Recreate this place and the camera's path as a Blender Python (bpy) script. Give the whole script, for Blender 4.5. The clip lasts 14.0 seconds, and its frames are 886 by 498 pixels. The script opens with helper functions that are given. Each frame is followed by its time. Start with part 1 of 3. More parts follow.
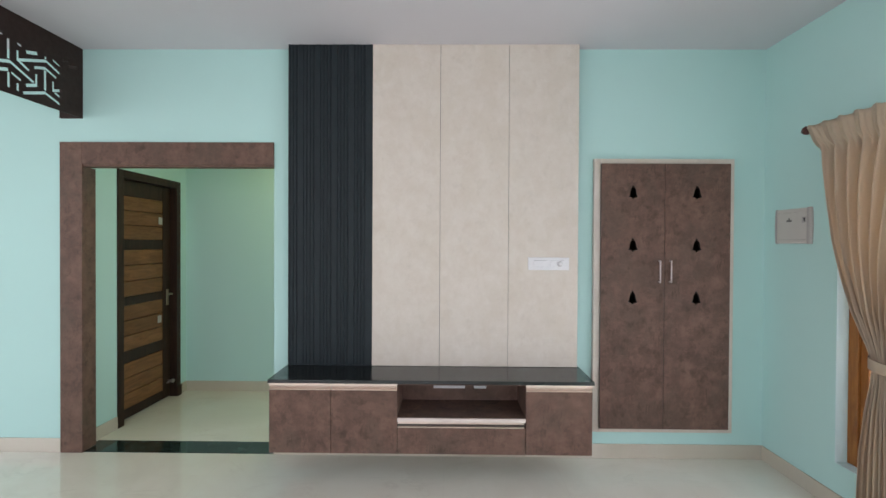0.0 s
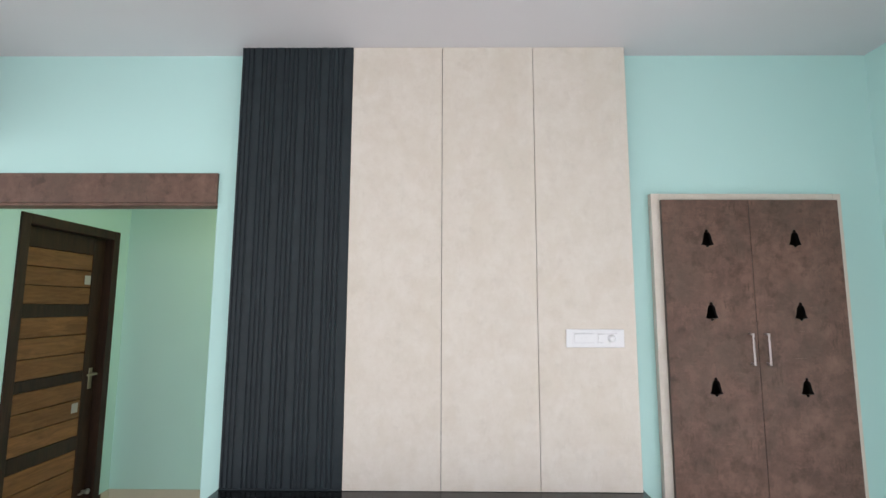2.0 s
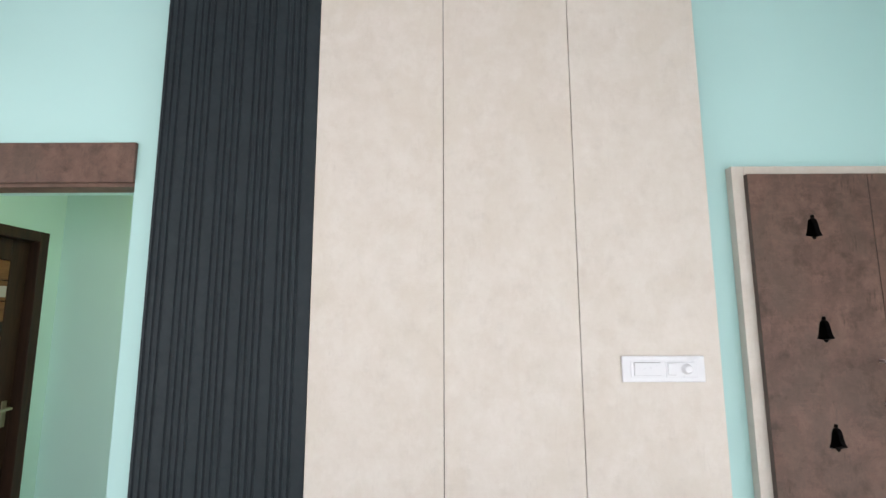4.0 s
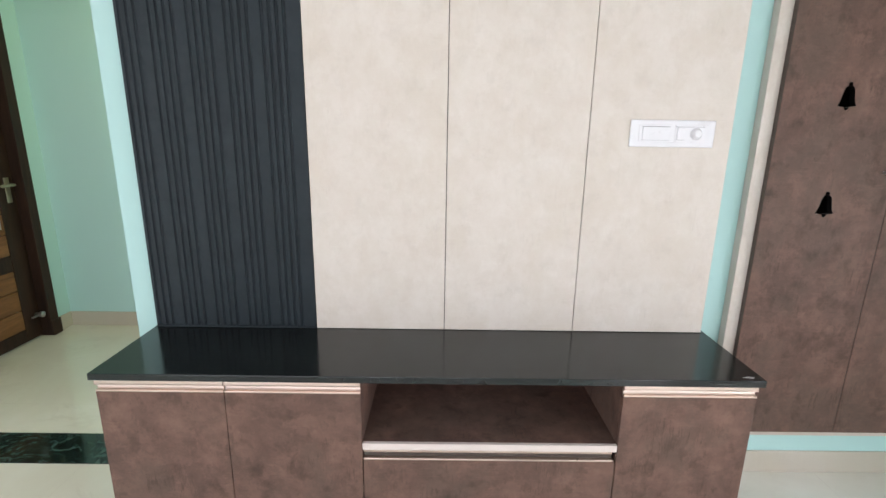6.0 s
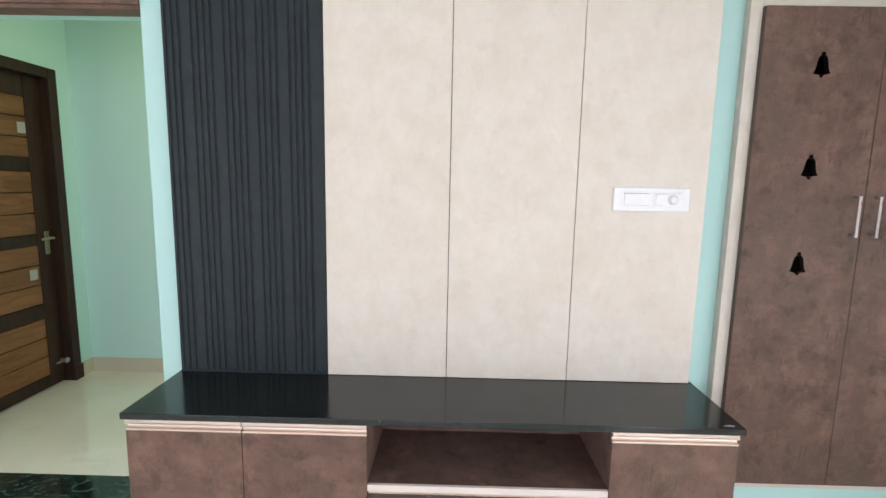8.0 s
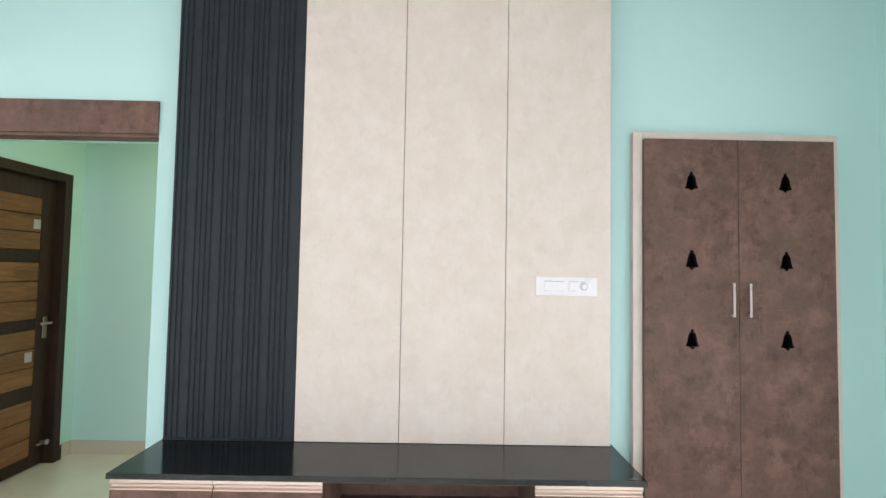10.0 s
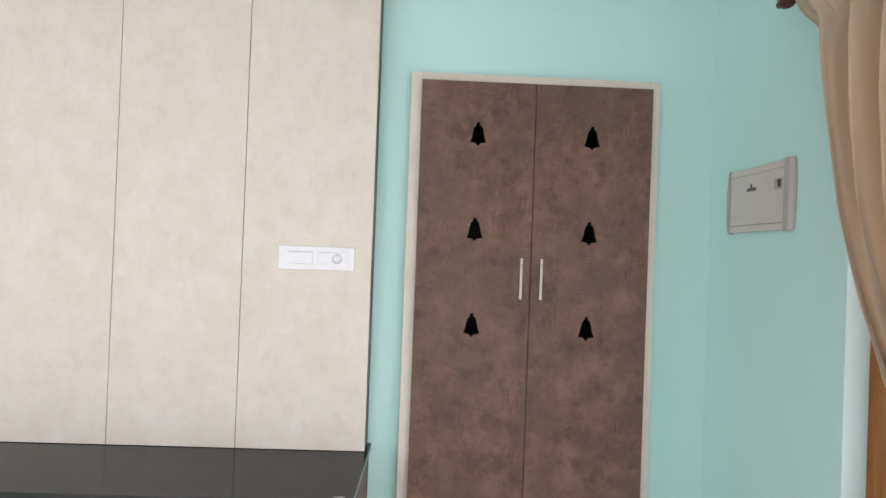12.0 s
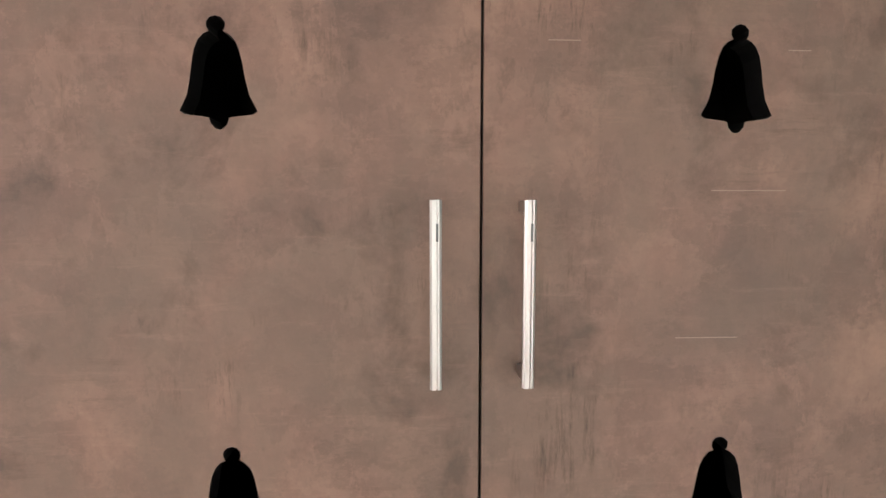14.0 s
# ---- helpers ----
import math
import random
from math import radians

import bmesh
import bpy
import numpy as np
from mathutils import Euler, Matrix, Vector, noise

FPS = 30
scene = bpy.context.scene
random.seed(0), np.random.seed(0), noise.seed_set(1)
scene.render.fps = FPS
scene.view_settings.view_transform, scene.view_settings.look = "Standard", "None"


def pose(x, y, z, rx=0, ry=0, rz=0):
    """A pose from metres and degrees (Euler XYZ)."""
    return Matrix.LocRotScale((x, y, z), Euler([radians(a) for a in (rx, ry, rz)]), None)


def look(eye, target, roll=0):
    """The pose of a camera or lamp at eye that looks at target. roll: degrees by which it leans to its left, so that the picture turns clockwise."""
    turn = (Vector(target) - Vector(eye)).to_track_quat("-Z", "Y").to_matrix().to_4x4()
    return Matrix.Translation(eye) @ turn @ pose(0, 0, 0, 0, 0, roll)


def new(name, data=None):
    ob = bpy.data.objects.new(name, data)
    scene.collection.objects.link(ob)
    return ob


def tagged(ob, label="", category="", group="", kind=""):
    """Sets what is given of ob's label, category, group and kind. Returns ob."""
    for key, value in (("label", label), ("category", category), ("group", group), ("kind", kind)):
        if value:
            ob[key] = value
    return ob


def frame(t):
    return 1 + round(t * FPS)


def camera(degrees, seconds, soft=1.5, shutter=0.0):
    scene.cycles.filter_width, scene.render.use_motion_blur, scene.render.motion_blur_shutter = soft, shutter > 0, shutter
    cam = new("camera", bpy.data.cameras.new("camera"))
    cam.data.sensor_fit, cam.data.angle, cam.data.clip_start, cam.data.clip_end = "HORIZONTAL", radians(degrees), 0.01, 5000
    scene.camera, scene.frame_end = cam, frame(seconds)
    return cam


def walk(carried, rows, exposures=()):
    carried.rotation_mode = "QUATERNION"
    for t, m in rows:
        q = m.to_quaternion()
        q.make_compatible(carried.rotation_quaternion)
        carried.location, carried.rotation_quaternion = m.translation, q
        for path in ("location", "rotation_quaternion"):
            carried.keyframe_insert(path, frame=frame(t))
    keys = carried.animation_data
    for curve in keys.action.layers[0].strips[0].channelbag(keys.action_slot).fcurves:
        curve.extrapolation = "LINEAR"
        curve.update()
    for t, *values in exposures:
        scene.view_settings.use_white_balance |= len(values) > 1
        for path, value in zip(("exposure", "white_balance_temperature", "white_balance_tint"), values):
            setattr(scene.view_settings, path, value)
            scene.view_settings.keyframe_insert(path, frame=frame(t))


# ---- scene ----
cam = camera(85.9, 14.0)
PATH = [
    (0, (0.027, 0.013, 1.575), (0.003, 2.013, 1.555), 0.3),
    (0.5, (0.018, 0.066, 1.586), (0.002, 2.065, 1.58), 0.1),
    (1, (0.025, 0.283, 1.587), (0.008, 2.282, 1.625), 0.1),
    (1.5, (0.027, 0.6, 1.596), (0.006, 2.596, 1.722), 0.2),
    (2, (-0.008, 0.98, 1.6), (-0.026, 2.966, 1.837), 0.2),
    (2.2, (-0.014, 1.136, 1.594), (-0.033, 3.114, 1.887), 0.3),
    (4.5, (-0.032, 1.715, 1.626), (-0.04, 3.696, 1.901), -0.2),
    (5, (-0.031, 1.729, 1.568), (-0.039, 3.728, 1.624), 0.3),
    (5.5, (-0.042, 1.731, 1.509), (-0.043, 3.718, 1.282), 0.6),
    (6, (-0.061, 1.742, 1.437), (-0.044, 3.682, 0.954), 0.9),
    (6.5, (-0.049, 1.749, 1.385), (-0.046, 3.647, 0.757), 1.0),
    (7, (-0.06, 1.748, 1.384), (-0.051, 3.649, 0.762), 1.1),
    (7.5, (-0.045, 1.714, 1.426), (-0.057, 3.652, 0.934), 1.0),
    (8, (-0.032, 1.574, 1.488), (-0.061, 3.555, 1.212), 1.1),
    (8.2, (-0.024, 1.48, 1.488), (-0.062, 3.472, 1.317), 1.0),
    (10.3, (0.242, 1.162, 1.514), (0.255, 3.16, 1.604), 1.0),
    (10.5, (0.37, 1.15, 1.538), (0.351, 3.149, 1.596), 1.2),
    (11, (0.668, 1.209, 1.522), (0.677, 3.208, 1.567), 1.5),
    (11.3, (0.886, 1.261, 1.52), (0.9, 3.261, 1.551), 1.8),
    (11.5, (0.996, 1.318, 1.517), (1.032, 3.317, 1.541), 1.9),
    (11.8, (1.13, 1.447, 1.498), (1.173, 3.447, 1.516), 2.0),
    (12, (1.195, 1.583, 1.479), (1.239, 3.583, 1.493), 2.1),
    (12.5, (1.31, 2.011, 1.492), (1.373, 4.01, 1.484), 1.8),
    (13, (1.424, 2.424, 1.478), (1.492, 4.423, 1.447), 1.1),
    (13.5, (1.484, 2.786, 1.457), (1.573, 4.782, 1.365), 0.6),
    (14, (1.536, 3.048, 1.459), (1.622, 5.039, 1.292), -0.0),
]
EXPOSURES = [
    (0, -0.66, 6750, 23), (1, -0.56, 6750, 23), (2.2, -0.32, 6750, 23), (5, -0.18, 6750, 23), (8.2, -0.11, 6750, 23), (10.4, -0.14, 6850, 23),
    (11.5, -0.16, 6900, 23), (12.5, -0.26, 6900, 23), (13, -0.17, 6950, 23), (13.5, 0.06, 7150, 23), (14, 0.52, 7450, 24),
]
walk(cam, [(t, look(eye, target, roll)) for t, eye, target, roll in PATH], EXPOSURES)

# ---- light ----
world = bpy.data.worlds.new("sky")
world.use_nodes = True
scene.world = world
wn = world.node_tree.nodes
sky = wn.new("ShaderNodeTexSky")
sky.sky_type, sky.sun_disc = "NISHITA", False
sky.sun_elevation, sky.sun_rotation = radians(46), radians(-27)
world.node_tree.links.new(sky.outputs["Color"], wn["Background"].inputs["Color"])
wn["Background"].inputs["Strength"].default_value = 0.12

sun = new("sun", bpy.data.lights.new("sun", "SUN"))
sun.data.energy, sun.data.angle, sun.data.color = 2.5, radians(0.5), (1.0, 0.95, 0.87)
sun.matrix_world = look((-3, 6, 7), (0, 0, 0))


def area_lamp(name, eye, target, width, height, watts, color):
    lamp = new(name, bpy.data.lights.new(name, "AREA"))
    lamp.data.shape, lamp.data.size, lamp.data.size_y = "RECTANGLE", width, height
    lamp.data.energy, lamp.data.color = watts, color
    lamp.matrix_world = look(eye, target)
    return lamp


area_lamp("east_window_light", (2.53, 1.725, 1.22), (0, 1.725, 1.22), 2.2, 1.8, 90, (0.88, 0.96, 1.0))
# Unseen opening assumed: the shelf's shadow points to daylight from the south-east.
area_lamp("southeast_daylight", (2.53, -1.30, 1.25), (0, -1.30, 1.25), 2.2, 2.2, 92, (0.95, 0.99, 1.0))
# Two fill lights in added openings, behind and left of the camera.
area_lamp("south_fill_light", (-2.0, -3.05, 1.60), (-2.0, 0, 1.60), 5.2, 2.0, 118, (0.95, 0.99, 1.0))
area_lamp("west_fill_light", (-6.05, 0.2, 1.55), (0, 0.2, 1.55), 3.4, 2.0, 118, (0.95, 0.99, 1.0))
area_lamp("hall_lamp_light", (-1.15, 4.4, 2.90), (-1.15, 4.4, 0), 0.5, 0.5, 13, (1.0, 0.88, 0.42))

# ---- sizes ----
WALL = 3.54        # room face of the wall with the television unit
EAST = 2.345       # room face of the wall with the window
WEST, SOUTH = -6.0, -3.0
CEIL = 3.013
HALL_X0, HALL_X1, HALL_Y = -2.77, -0.5, 5.05
OPEN_X0, OPEN_X1, OPEN_Z = -2.75, -1.272, 2.16


# ---- materials ----
def material(name):
    m = bpy.data.materials.new(name)
    m.use_nodes = True
    t = m.node_tree
    return m, t, t.nodes["Principled BSDF"]


def coords(t, scale=(1, 1, 1)):
    c = t.nodes.new("ShaderNodeTexCoord")
    mp = t.nodes.new("ShaderNodeMapping")
    mp.inputs["Scale"].default_value = scale
    t.links.new(c.outputs["Object"], mp.inputs["Vector"])
    return mp.outputs["Vector"]


def noise_tex(t, vec, scale, detail=4, rough=0.55, distort=0.0):
    n = t.nodes.new("ShaderNodeTexNoise")
    n.inputs["Scale"].default_value, n.inputs["Detail"].default_value = scale, detail
    n.inputs["Roughness"].default_value, n.inputs["Distortion"].default_value = rough, distort
    t.links.new(vec, n.inputs["Vector"])
    return n.outputs["Fac"]


def ramp(t, fac, stops):
    r = t.nodes.new("ShaderNodeValToRGB")
    e = r.color_ramp.elements
    while len(e) < len(stops):
        e.new(0.5)
    for el, (p, c) in zip(e, stops):
        el.position, el.color = p, (*c, 1)
    t.links.new(fac, r.inputs["Fac"])
    return r.outputs["Color"]


def mix(t, a, b, fac, mode="MIX"):
    m = t.nodes.new("ShaderNodeMix")
    m.data_type, m.blend_type = "RGBA", mode
    for sock, v in ((m.inputs[0], fac), (m.inputs[6], a), (m.inputs[7], b)):
        if isinstance(v, bpy.types.NodeSocket):
            t.links.new(v, sock)
        else:
            sock.default_value = v if isinstance(v, (int, float)) else (*v, 1)
    return m.outputs[2]


def remap(t, fac, a, b, lo=0.3, hi=0.7):
    m = t.nodes.new("ShaderNodeMapRange")
    for k, v in (("From Min", lo), ("From Max", hi), ("To Min", a), ("To Max", b)):
        m.inputs[k].default_value = v
    t.links.new(fac, m.inputs["Value"])
    return m.outputs["Result"]


def bump(t, b, fac, strength, distance):
    n = t.nodes.new("ShaderNodeBump")
    n.inputs["Strength"].default_value, n.inputs["Distance"].default_value = strength, distance
    t.links.new(fac, n.inputs["Height"])
    t.links.new(n.outputs["Normal"], b.inputs["Normal"])


def simple(name, color, rough=0.5, metal=0.0, vary=0.06, scale=8, bump_by=0.0, spec=0.5):
    m, t, b = material(name)
    v = coords(t)
    n = noise_tex(t, v, scale, 5)
    t.links.new(mix(t, tuple(c * (1 - vary) for c in color), tuple(min(1, c * (1 + vary)) for c in color), remap(t, n, 0, 1)), b.inputs["Base Color"])
    t.links.new(remap(t, noise_tex(t, v, scale * 3), rough * 0.85, min(1, rough * 1.15)), b.inputs["Roughness"])
    b.inputs["Metallic"].default_value = metal
    b.inputs["Specular IOR Level"].default_value = spec
    if bump_by:
        bump(t, b, noise_tex(t, v, scale * 20, 3), 0.3, bump_by)
    return m


def painted_wall(name, color, rough=0.75):
    m, t, b = material(name)
    v = coords(t)
    big = noise_tex(t, v, 0.9, 3)
    c = mix(t, tuple(x * 0.965 for x in color), color, remap(t, big, 0, 1))
    t.links.new(c, b.inputs["Base Color"])
    t.links.new(remap(t, noise_tex(t, v, 5), rough - 0.08, rough + 0.08), b.inputs["Roughness"])
    b.inputs["Specular IOR Level"].default_value = 0.3
    bump(t, b, noise_tex(t, v, 160, 4, 0.7), 0.12, 0.001)
    return m


def blocky(t, vec, scale, warp):
    """Soft squarish patches with a value each, as a trowel leaves them."""
    vn = t.nodes.new("ShaderNodeTexVoronoi")
    vn.distance, vn.feature = "CHEBYCHEV", "F1"
    vn.inputs["Scale"].default_value = scale
    n = t.nodes.new("ShaderNodeTexNoise")
    n.inputs["Scale"].default_value, n.inputs["Detail"].default_value, n.inputs["Roughness"].default_value = scale * 1.6, 8, 0.75
    t.links.new(vec, n.inputs["Vector"])
    add = t.nodes.new("ShaderNodeMixRGB")
    add.blend_type = "LINEAR_LIGHT"
    add.inputs[0].default_value = warp
    t.links.new(vec, add.inputs[1])
    t.links.new(n.outputs["Color"], add.inputs[2])
    t.links.new(add.outputs[0], vn.inputs["Vector"])
    sep = t.nodes.new("ShaderNodeSeparateColor")
    t.links.new(vn.outputs["Color"], sep.inputs[0])
    return sep.outputs[0]


def mottled(name, light, mid, dark, rough, cloud=9.0, contrast=1.0, streak=0.5, spec=0.4, tone=None, gloss_vary=0.08):
    """Decorative laminate: soft squarish trowel patches, broken strokes both ways and small dark flecks."""
    m, t, b = material(name)
    v = coords(t)
    fine = noise_tex(t, v, cloud * 7, 7, 0.74, 0.1)
    patch = noise_tex(t, coords(t, (1, 1, 0.85)), cloud * 1.25, 9, 0.68, 0.15)
    wide = blocky(t, coords(t, (0.65, 1, 1.25)), cloud * 1.9, 0.10)
    tall = blocky(t, coords(t, (1.25, 1, 0.60)), cloud * 2.6, 0.07)
    small = blocky(t, coords(t, (0.9, 1, 1.1)), cloud * 5.5, 0.04)
    c = ramp(t, patch, [(0.37, dark), (0.50, mid), (0.63, light)])
    c = mix(t, c, ramp(t, wide, [(0.05, dark), (0.45, mid), (0.9, light)]), 0.30)
    c = mix(t, c, ramp(t, tall, [(0.05, dark), (0.5, mid), (0.95, light)]), 0.26)
    c = mix(t, c, ramp(t, small, [(0.05, dark), (0.5, mid), (0.95, light)]), 0.16)
    c = mix(t, mid, c, contrast)
    if tone:
        drift = noise_tex(t, coords(t, (1, 1, 0.7)), cloud * 0.55, 6, 0.62, 0.3)
        c = mix(t, c, tone, remap(t, drift, 0, 0.42, 0.50, 0.60))
    c = mix(t, c, ramp(t, fine, [(0.38, dark), (0.52, mid), (0.64, light)]), 0.10 * contrast)
    low = tuple(x * 0.55 for x in dark)
    spot = noise_tex(t, coords(t, (1.0, 1, 0.9)), cloud * 1.7, 6, 0.64, 0.2)
    c = mix(t, c, low, remap(t, spot, 0, streak * 0.8, 0.54, 0.68))
    where = noise_tex(t, v, cloud * 0.9, 4, 0.6)
    for stretch, lo, hi, most in (((9.0, 1, 1.1), 0.55, 0.63, 1.2), ((0.9, 1, 11.0), 0.44, 0.36, 0.6)):
        grain = noise_tex(t, coords(t, stretch), cloud * 1.7, 9, 0.80, 0.1)
        strokes = t.nodes.new("ShaderNodeMath")
        strokes.operation = "MULTIPLY"
        t.links.new(remap(t, grain, 0, min(1.0, streak * most), 0.51, 0.66), strokes.inputs[0])
        t.links.new(remap(t, where, 0, 1, lo, hi), strokes.inputs[1])
        c = mix(t, c, low, strokes.outputs[0])
    level = noise_tex(t, coords(t, (1.0, 1, 8.0)), cloud * 1.3, 8, 0.75, 0.1)
    c = mix(t, c, tuple(min(1, x * 1.12) for x in light), remap(t, level, 0, 0.26 * contrast, 0.57, 0.72))
    t.links.new(c, b.inputs["Base Color"])
    t.links.new(remap(t, fine, rough - gloss_vary, rough + gloss_vary), b.inputs["Roughness"])
    b.inputs["Specular IOR Level"].default_value = spec
    bump(t, b, fine, 0.10, min(0.0008, 0.01 * gloss_vary))
    return m


def wood(name, light, dark, rough=0.45, axis="y", scale=6):
    m, t, b = material(name)
    stretch = {"x": (0.12, 1, 1), "y": (1, 0.12, 1), "z": (1, 1, 0.1)}[axis]
    v = coords(t, stretch)
    info = t.nodes.new("ShaderNodeObjectInfo")
    n = noise_tex(t, v, scale * 4, 6, 0.6, 1.2)
    g = noise_tex(t, v, scale * 22, 4, 0.6)
    c = ramp(t, n, [(0.33, dark), (0.5, tuple((a + d) / 2 for a, d in zip(light, dark))), (0.66, light)])
    c = mix(t, c, tuple(x * 0.6 for x in dark), remap(t, g, 0, 0.45, 0.5, 0.75))
    hsv = t.nodes.new("ShaderNodeHueSaturation")
    t.links.new(c, hsv.inputs["Color"])
    t.links.new(remap(t, info.outputs["Random"], 0.82, 1.12, 0, 1), hsv.inputs["Value"])
    t.links.new(hsv.outputs["Color"], b.inputs["Base Color"])
    b.inputs["Roughness"].default_value = rough
    b.inputs["Specular IOR Level"].default_value = 0.3
    bump(t, b, g, 0.15, 0.0006)
    return m


def marble_floor():
    m, t, b = material("polished_cream_tile")
    v = coords(t)
    cloud = noise_tex(t, v, 1.6, 7, 0.6, 0.8)
    vein = noise_tex(t, coords(t, (1, 1.9, 1)), 1.9, 9, 0.66, 0.7)
    c = ramp(t, cloud, [(0.3, (0.715, 0.685, 0.595)), (0.55, (0.765, 0.745, 0.655)), (0.75, (0.80, 0.785, 0.71))])
    band = t.nodes.new("ShaderNodeMath")
    band.operation = "SUBTRACT"
    t.links.new(vein, band.inputs[0])
    band.inputs[1].default_value = 0.5
    ab = t.nodes.new("ShaderNodeMath")
    ab.operation = "ABSOLUTE"
    t.links.new(band.outputs[0], ab.inputs[0])
    gate = t.nodes.new("ShaderNodeMath")
    gate.operation = "MULTIPLY"
    t.links.new(remap(t, ab.outputs[0], 0.30, 0.0, 0.0, 0.035), gate.inputs[0])
    t.links.new(remap(t, noise_tex(t, v, 2.2, 3), 0, 1, 0.50, 0.66), gate.inputs[1])
    c = mix(t, c, (0.56, 0.52, 0.45), gate.outputs[0])
    brick = t.nodes.new("ShaderNodeTexBrick")
    brick.offset = 0
    for k, val in (("Scale", 1.0), ("Mortar Size", 0.0008), ("Brick Width", 0.8), ("Row Height", 0.8), ("Mortar Smooth", 0.3)):
        brick.inputs[k].default_value = val
    t.links.new(v, brick.inputs["Vector"])
    c = mix(t, c, (0.66, 0.62, 0.55), brick.outputs["Fac"])
    t.links.new(c, b.inputs["Base Color"])
    t.links.new(remap(t, noise_tex(t, v, 3, 3), 0.018, 0.035), b.inputs["Roughness"])
    b.inputs["Specular IOR Level"].default_value = 1.0
    bump(t, b, noise_tex(t, v, 2.5, 2), 0.02, 0.002)
    return m


def granite(name, base, fleck, rough=0.07, scale=260):
    m, t, b = material(name)
    v = coords(t)
    n = noise_tex(t, v, scale, 3, 0.7)
    c = mix(t, base, fleck, remap(t, n, 0, 0.45, 0.55, 0.75))
    c = mix(t, c, tuple(x * 0.7 for x in base), remap(t, noise_tex(t, v, 2.2, 4), 0, 0.5))
    t.links.new(c, b.inputs["Base Color"])
    t.links.new(remap(t, noise_tex(t, v, 5, 4), rough * 0.95, rough * 1.1), b.inputs["Roughness"])
    b.inputs["Specular IOR Level"].default_value = 0.5
    return m


def green_marble():
    m, t, b = material("dark_green_marble")
    v = coords(t, (1, 1.5, 1))
    vein = noise_tex(t, v, 9, 9, 0.65, 2.5)
    c = ramp(t, vein, [(0.42, (0.008, 0.016, 0.015)), (0.55, (0.015, 0.035, 0.03)), (0.62, (0.06, 0.11, 0.10)), (0.66, (0.015, 0.03, 0.028))])
    t.links.new(c, b.inputs["Base Color"])
    b.inputs["Roughness"].default_value = 0.08
    return m


def curtain_cloth():
    m, t, b = material("beige_curtain_cloth")
    v = coords(t)
    weave = noise_tex(t, coords(t, (1, 1, 0.25)), 420, 2)
    c = mix(t, (0.50, 0.41, 0.32), (0.58, 0.48, 0.38), remap(t, weave, 0, 1))
    t.links.new(c, b.inputs["Base Color"])
    b.inputs["Roughness"].default_value = 0.8
    b.inputs["Sheen Weight"].default_value = 0.2
    bump(t, b, weave, 0.2, 0.0005)
    tr = t.nodes.new("ShaderNodeBsdfTranslucent")
    tr.inputs["Color"].default_value = (0.83, 0.69, 0.50, 1)
    mx = t.nodes.new("ShaderNodeMixShader")
    mx.inputs[0].default_value = 0.36
    t.links.new(b.outputs[0], mx.inputs[1])
    t.links.new(tr.outputs[0], mx.inputs[2])
    t.links.new(mx.outputs[0], t.nodes["Material Output"].inputs["Surface"])
    return m


def glass_pane():
    m, t, b = material("window_glass")
    b.inputs["Transmission Weight"].default_value = 1.0
    b.inputs["Roughness"].default_value = 0.02
    b.inputs["IOR"].default_value = 1.45
    return m


TEAL = painted_wall("aqua_wall_paint", (0.49, 0.755, 0.73))
WHITE_PAINT = painted_wall("white_ceiling_paint", (0.665, 0.655, 0.69))
REVEAL_PAINT = painted_wall("pale_reveal_paint", (0.58, 0.76, 0.78))
BROWN = mottled("brown_mottled_laminate", (0.245, 0.143, 0.107), (0.150, 0.086, 0.067), (0.078, 0.051, 0.042), 0.56, 7.0, 0.82, 0.64, 0.24, (0.104, 0.077, 0.060))
SCRATCH = simple("pale_scratch", (0.22, 0.145, 0.112), 0.6)
BROWN_EDGE = simple("dark_brown_edge_and_shade", (0.072, 0.056, 0.046), 0.5)
BEIGE = mottled("beige_mottled_laminate", (0.720, 0.668, 0.613), (0.660, 0.598, 0.532), (0.585, 0.512, 0.435), 0.52, 8.0, 0.60, 0.13, 0.28, (0.615, 0.545, 0.462))
CHARCOAL = simple("charcoal_fluted_laminate", (0.015, 0.023, 0.028), 0.6, vary=0.12, scale=14, bump_by=0.0004, spec=0.3)
BLACK_GRANITE = granite("black_granite", (0.013, 0.017, 0.017), (0.040, 0.048, 0.047), 0.14)
GREEN_MARBLE = green_marble()
FLOOR_TILE = marble_floor()
SKIRTING = mottled("cream_skirting_tile", (0.60, 0.55, 0.465), (0.56, 0.51, 0.425), (0.51, 0.455, 0.37), 0.03, 2.5, 0.3, 0.05, 0.95, gloss_vary=0.006)
ROSE = simple("rose_gold_aluminium", (0.76, 0.61, 0.53), 0.32, 1.0, 0.02, 6)
STEEL = simple("brushed_steel", (0.50, 0.45, 0.44), 0.36, 1.0, 0.01, 3)
BRASS = simple("antique_brass", (0.42, 0.36, 0.25), 0.35, 0.9, 0.08, 40)
WHITE_PLASTIC = simple("white_plastic", (0.75, 0.75, 0.77), 0.3, vary=0.02)
GREY_PLASTIC = simple("grey_plastic", (0.40, 0.375, 0.365), 0.45, vary=0.03)
CREAM_METAL = simple("cream_powder_coat", (0.56, 0.53, 0.495), 0.45, vary=0.03)
BADGE_GREY = simple("badge_grey", (0.12, 0.115, 0.11), 0.5)
GAP_GREY = simple("shadow_gap_grey", (0.22, 0.22, 0.23), 0.6)
DARK_PLASTIC = simple("dark_plastic", (0.05, 0.05, 0.05), 0.4)
BLACK_INSIDE = simple("black_inside_shade", (0.003, 0.003, 0.003), 0.4, vary=0.2)
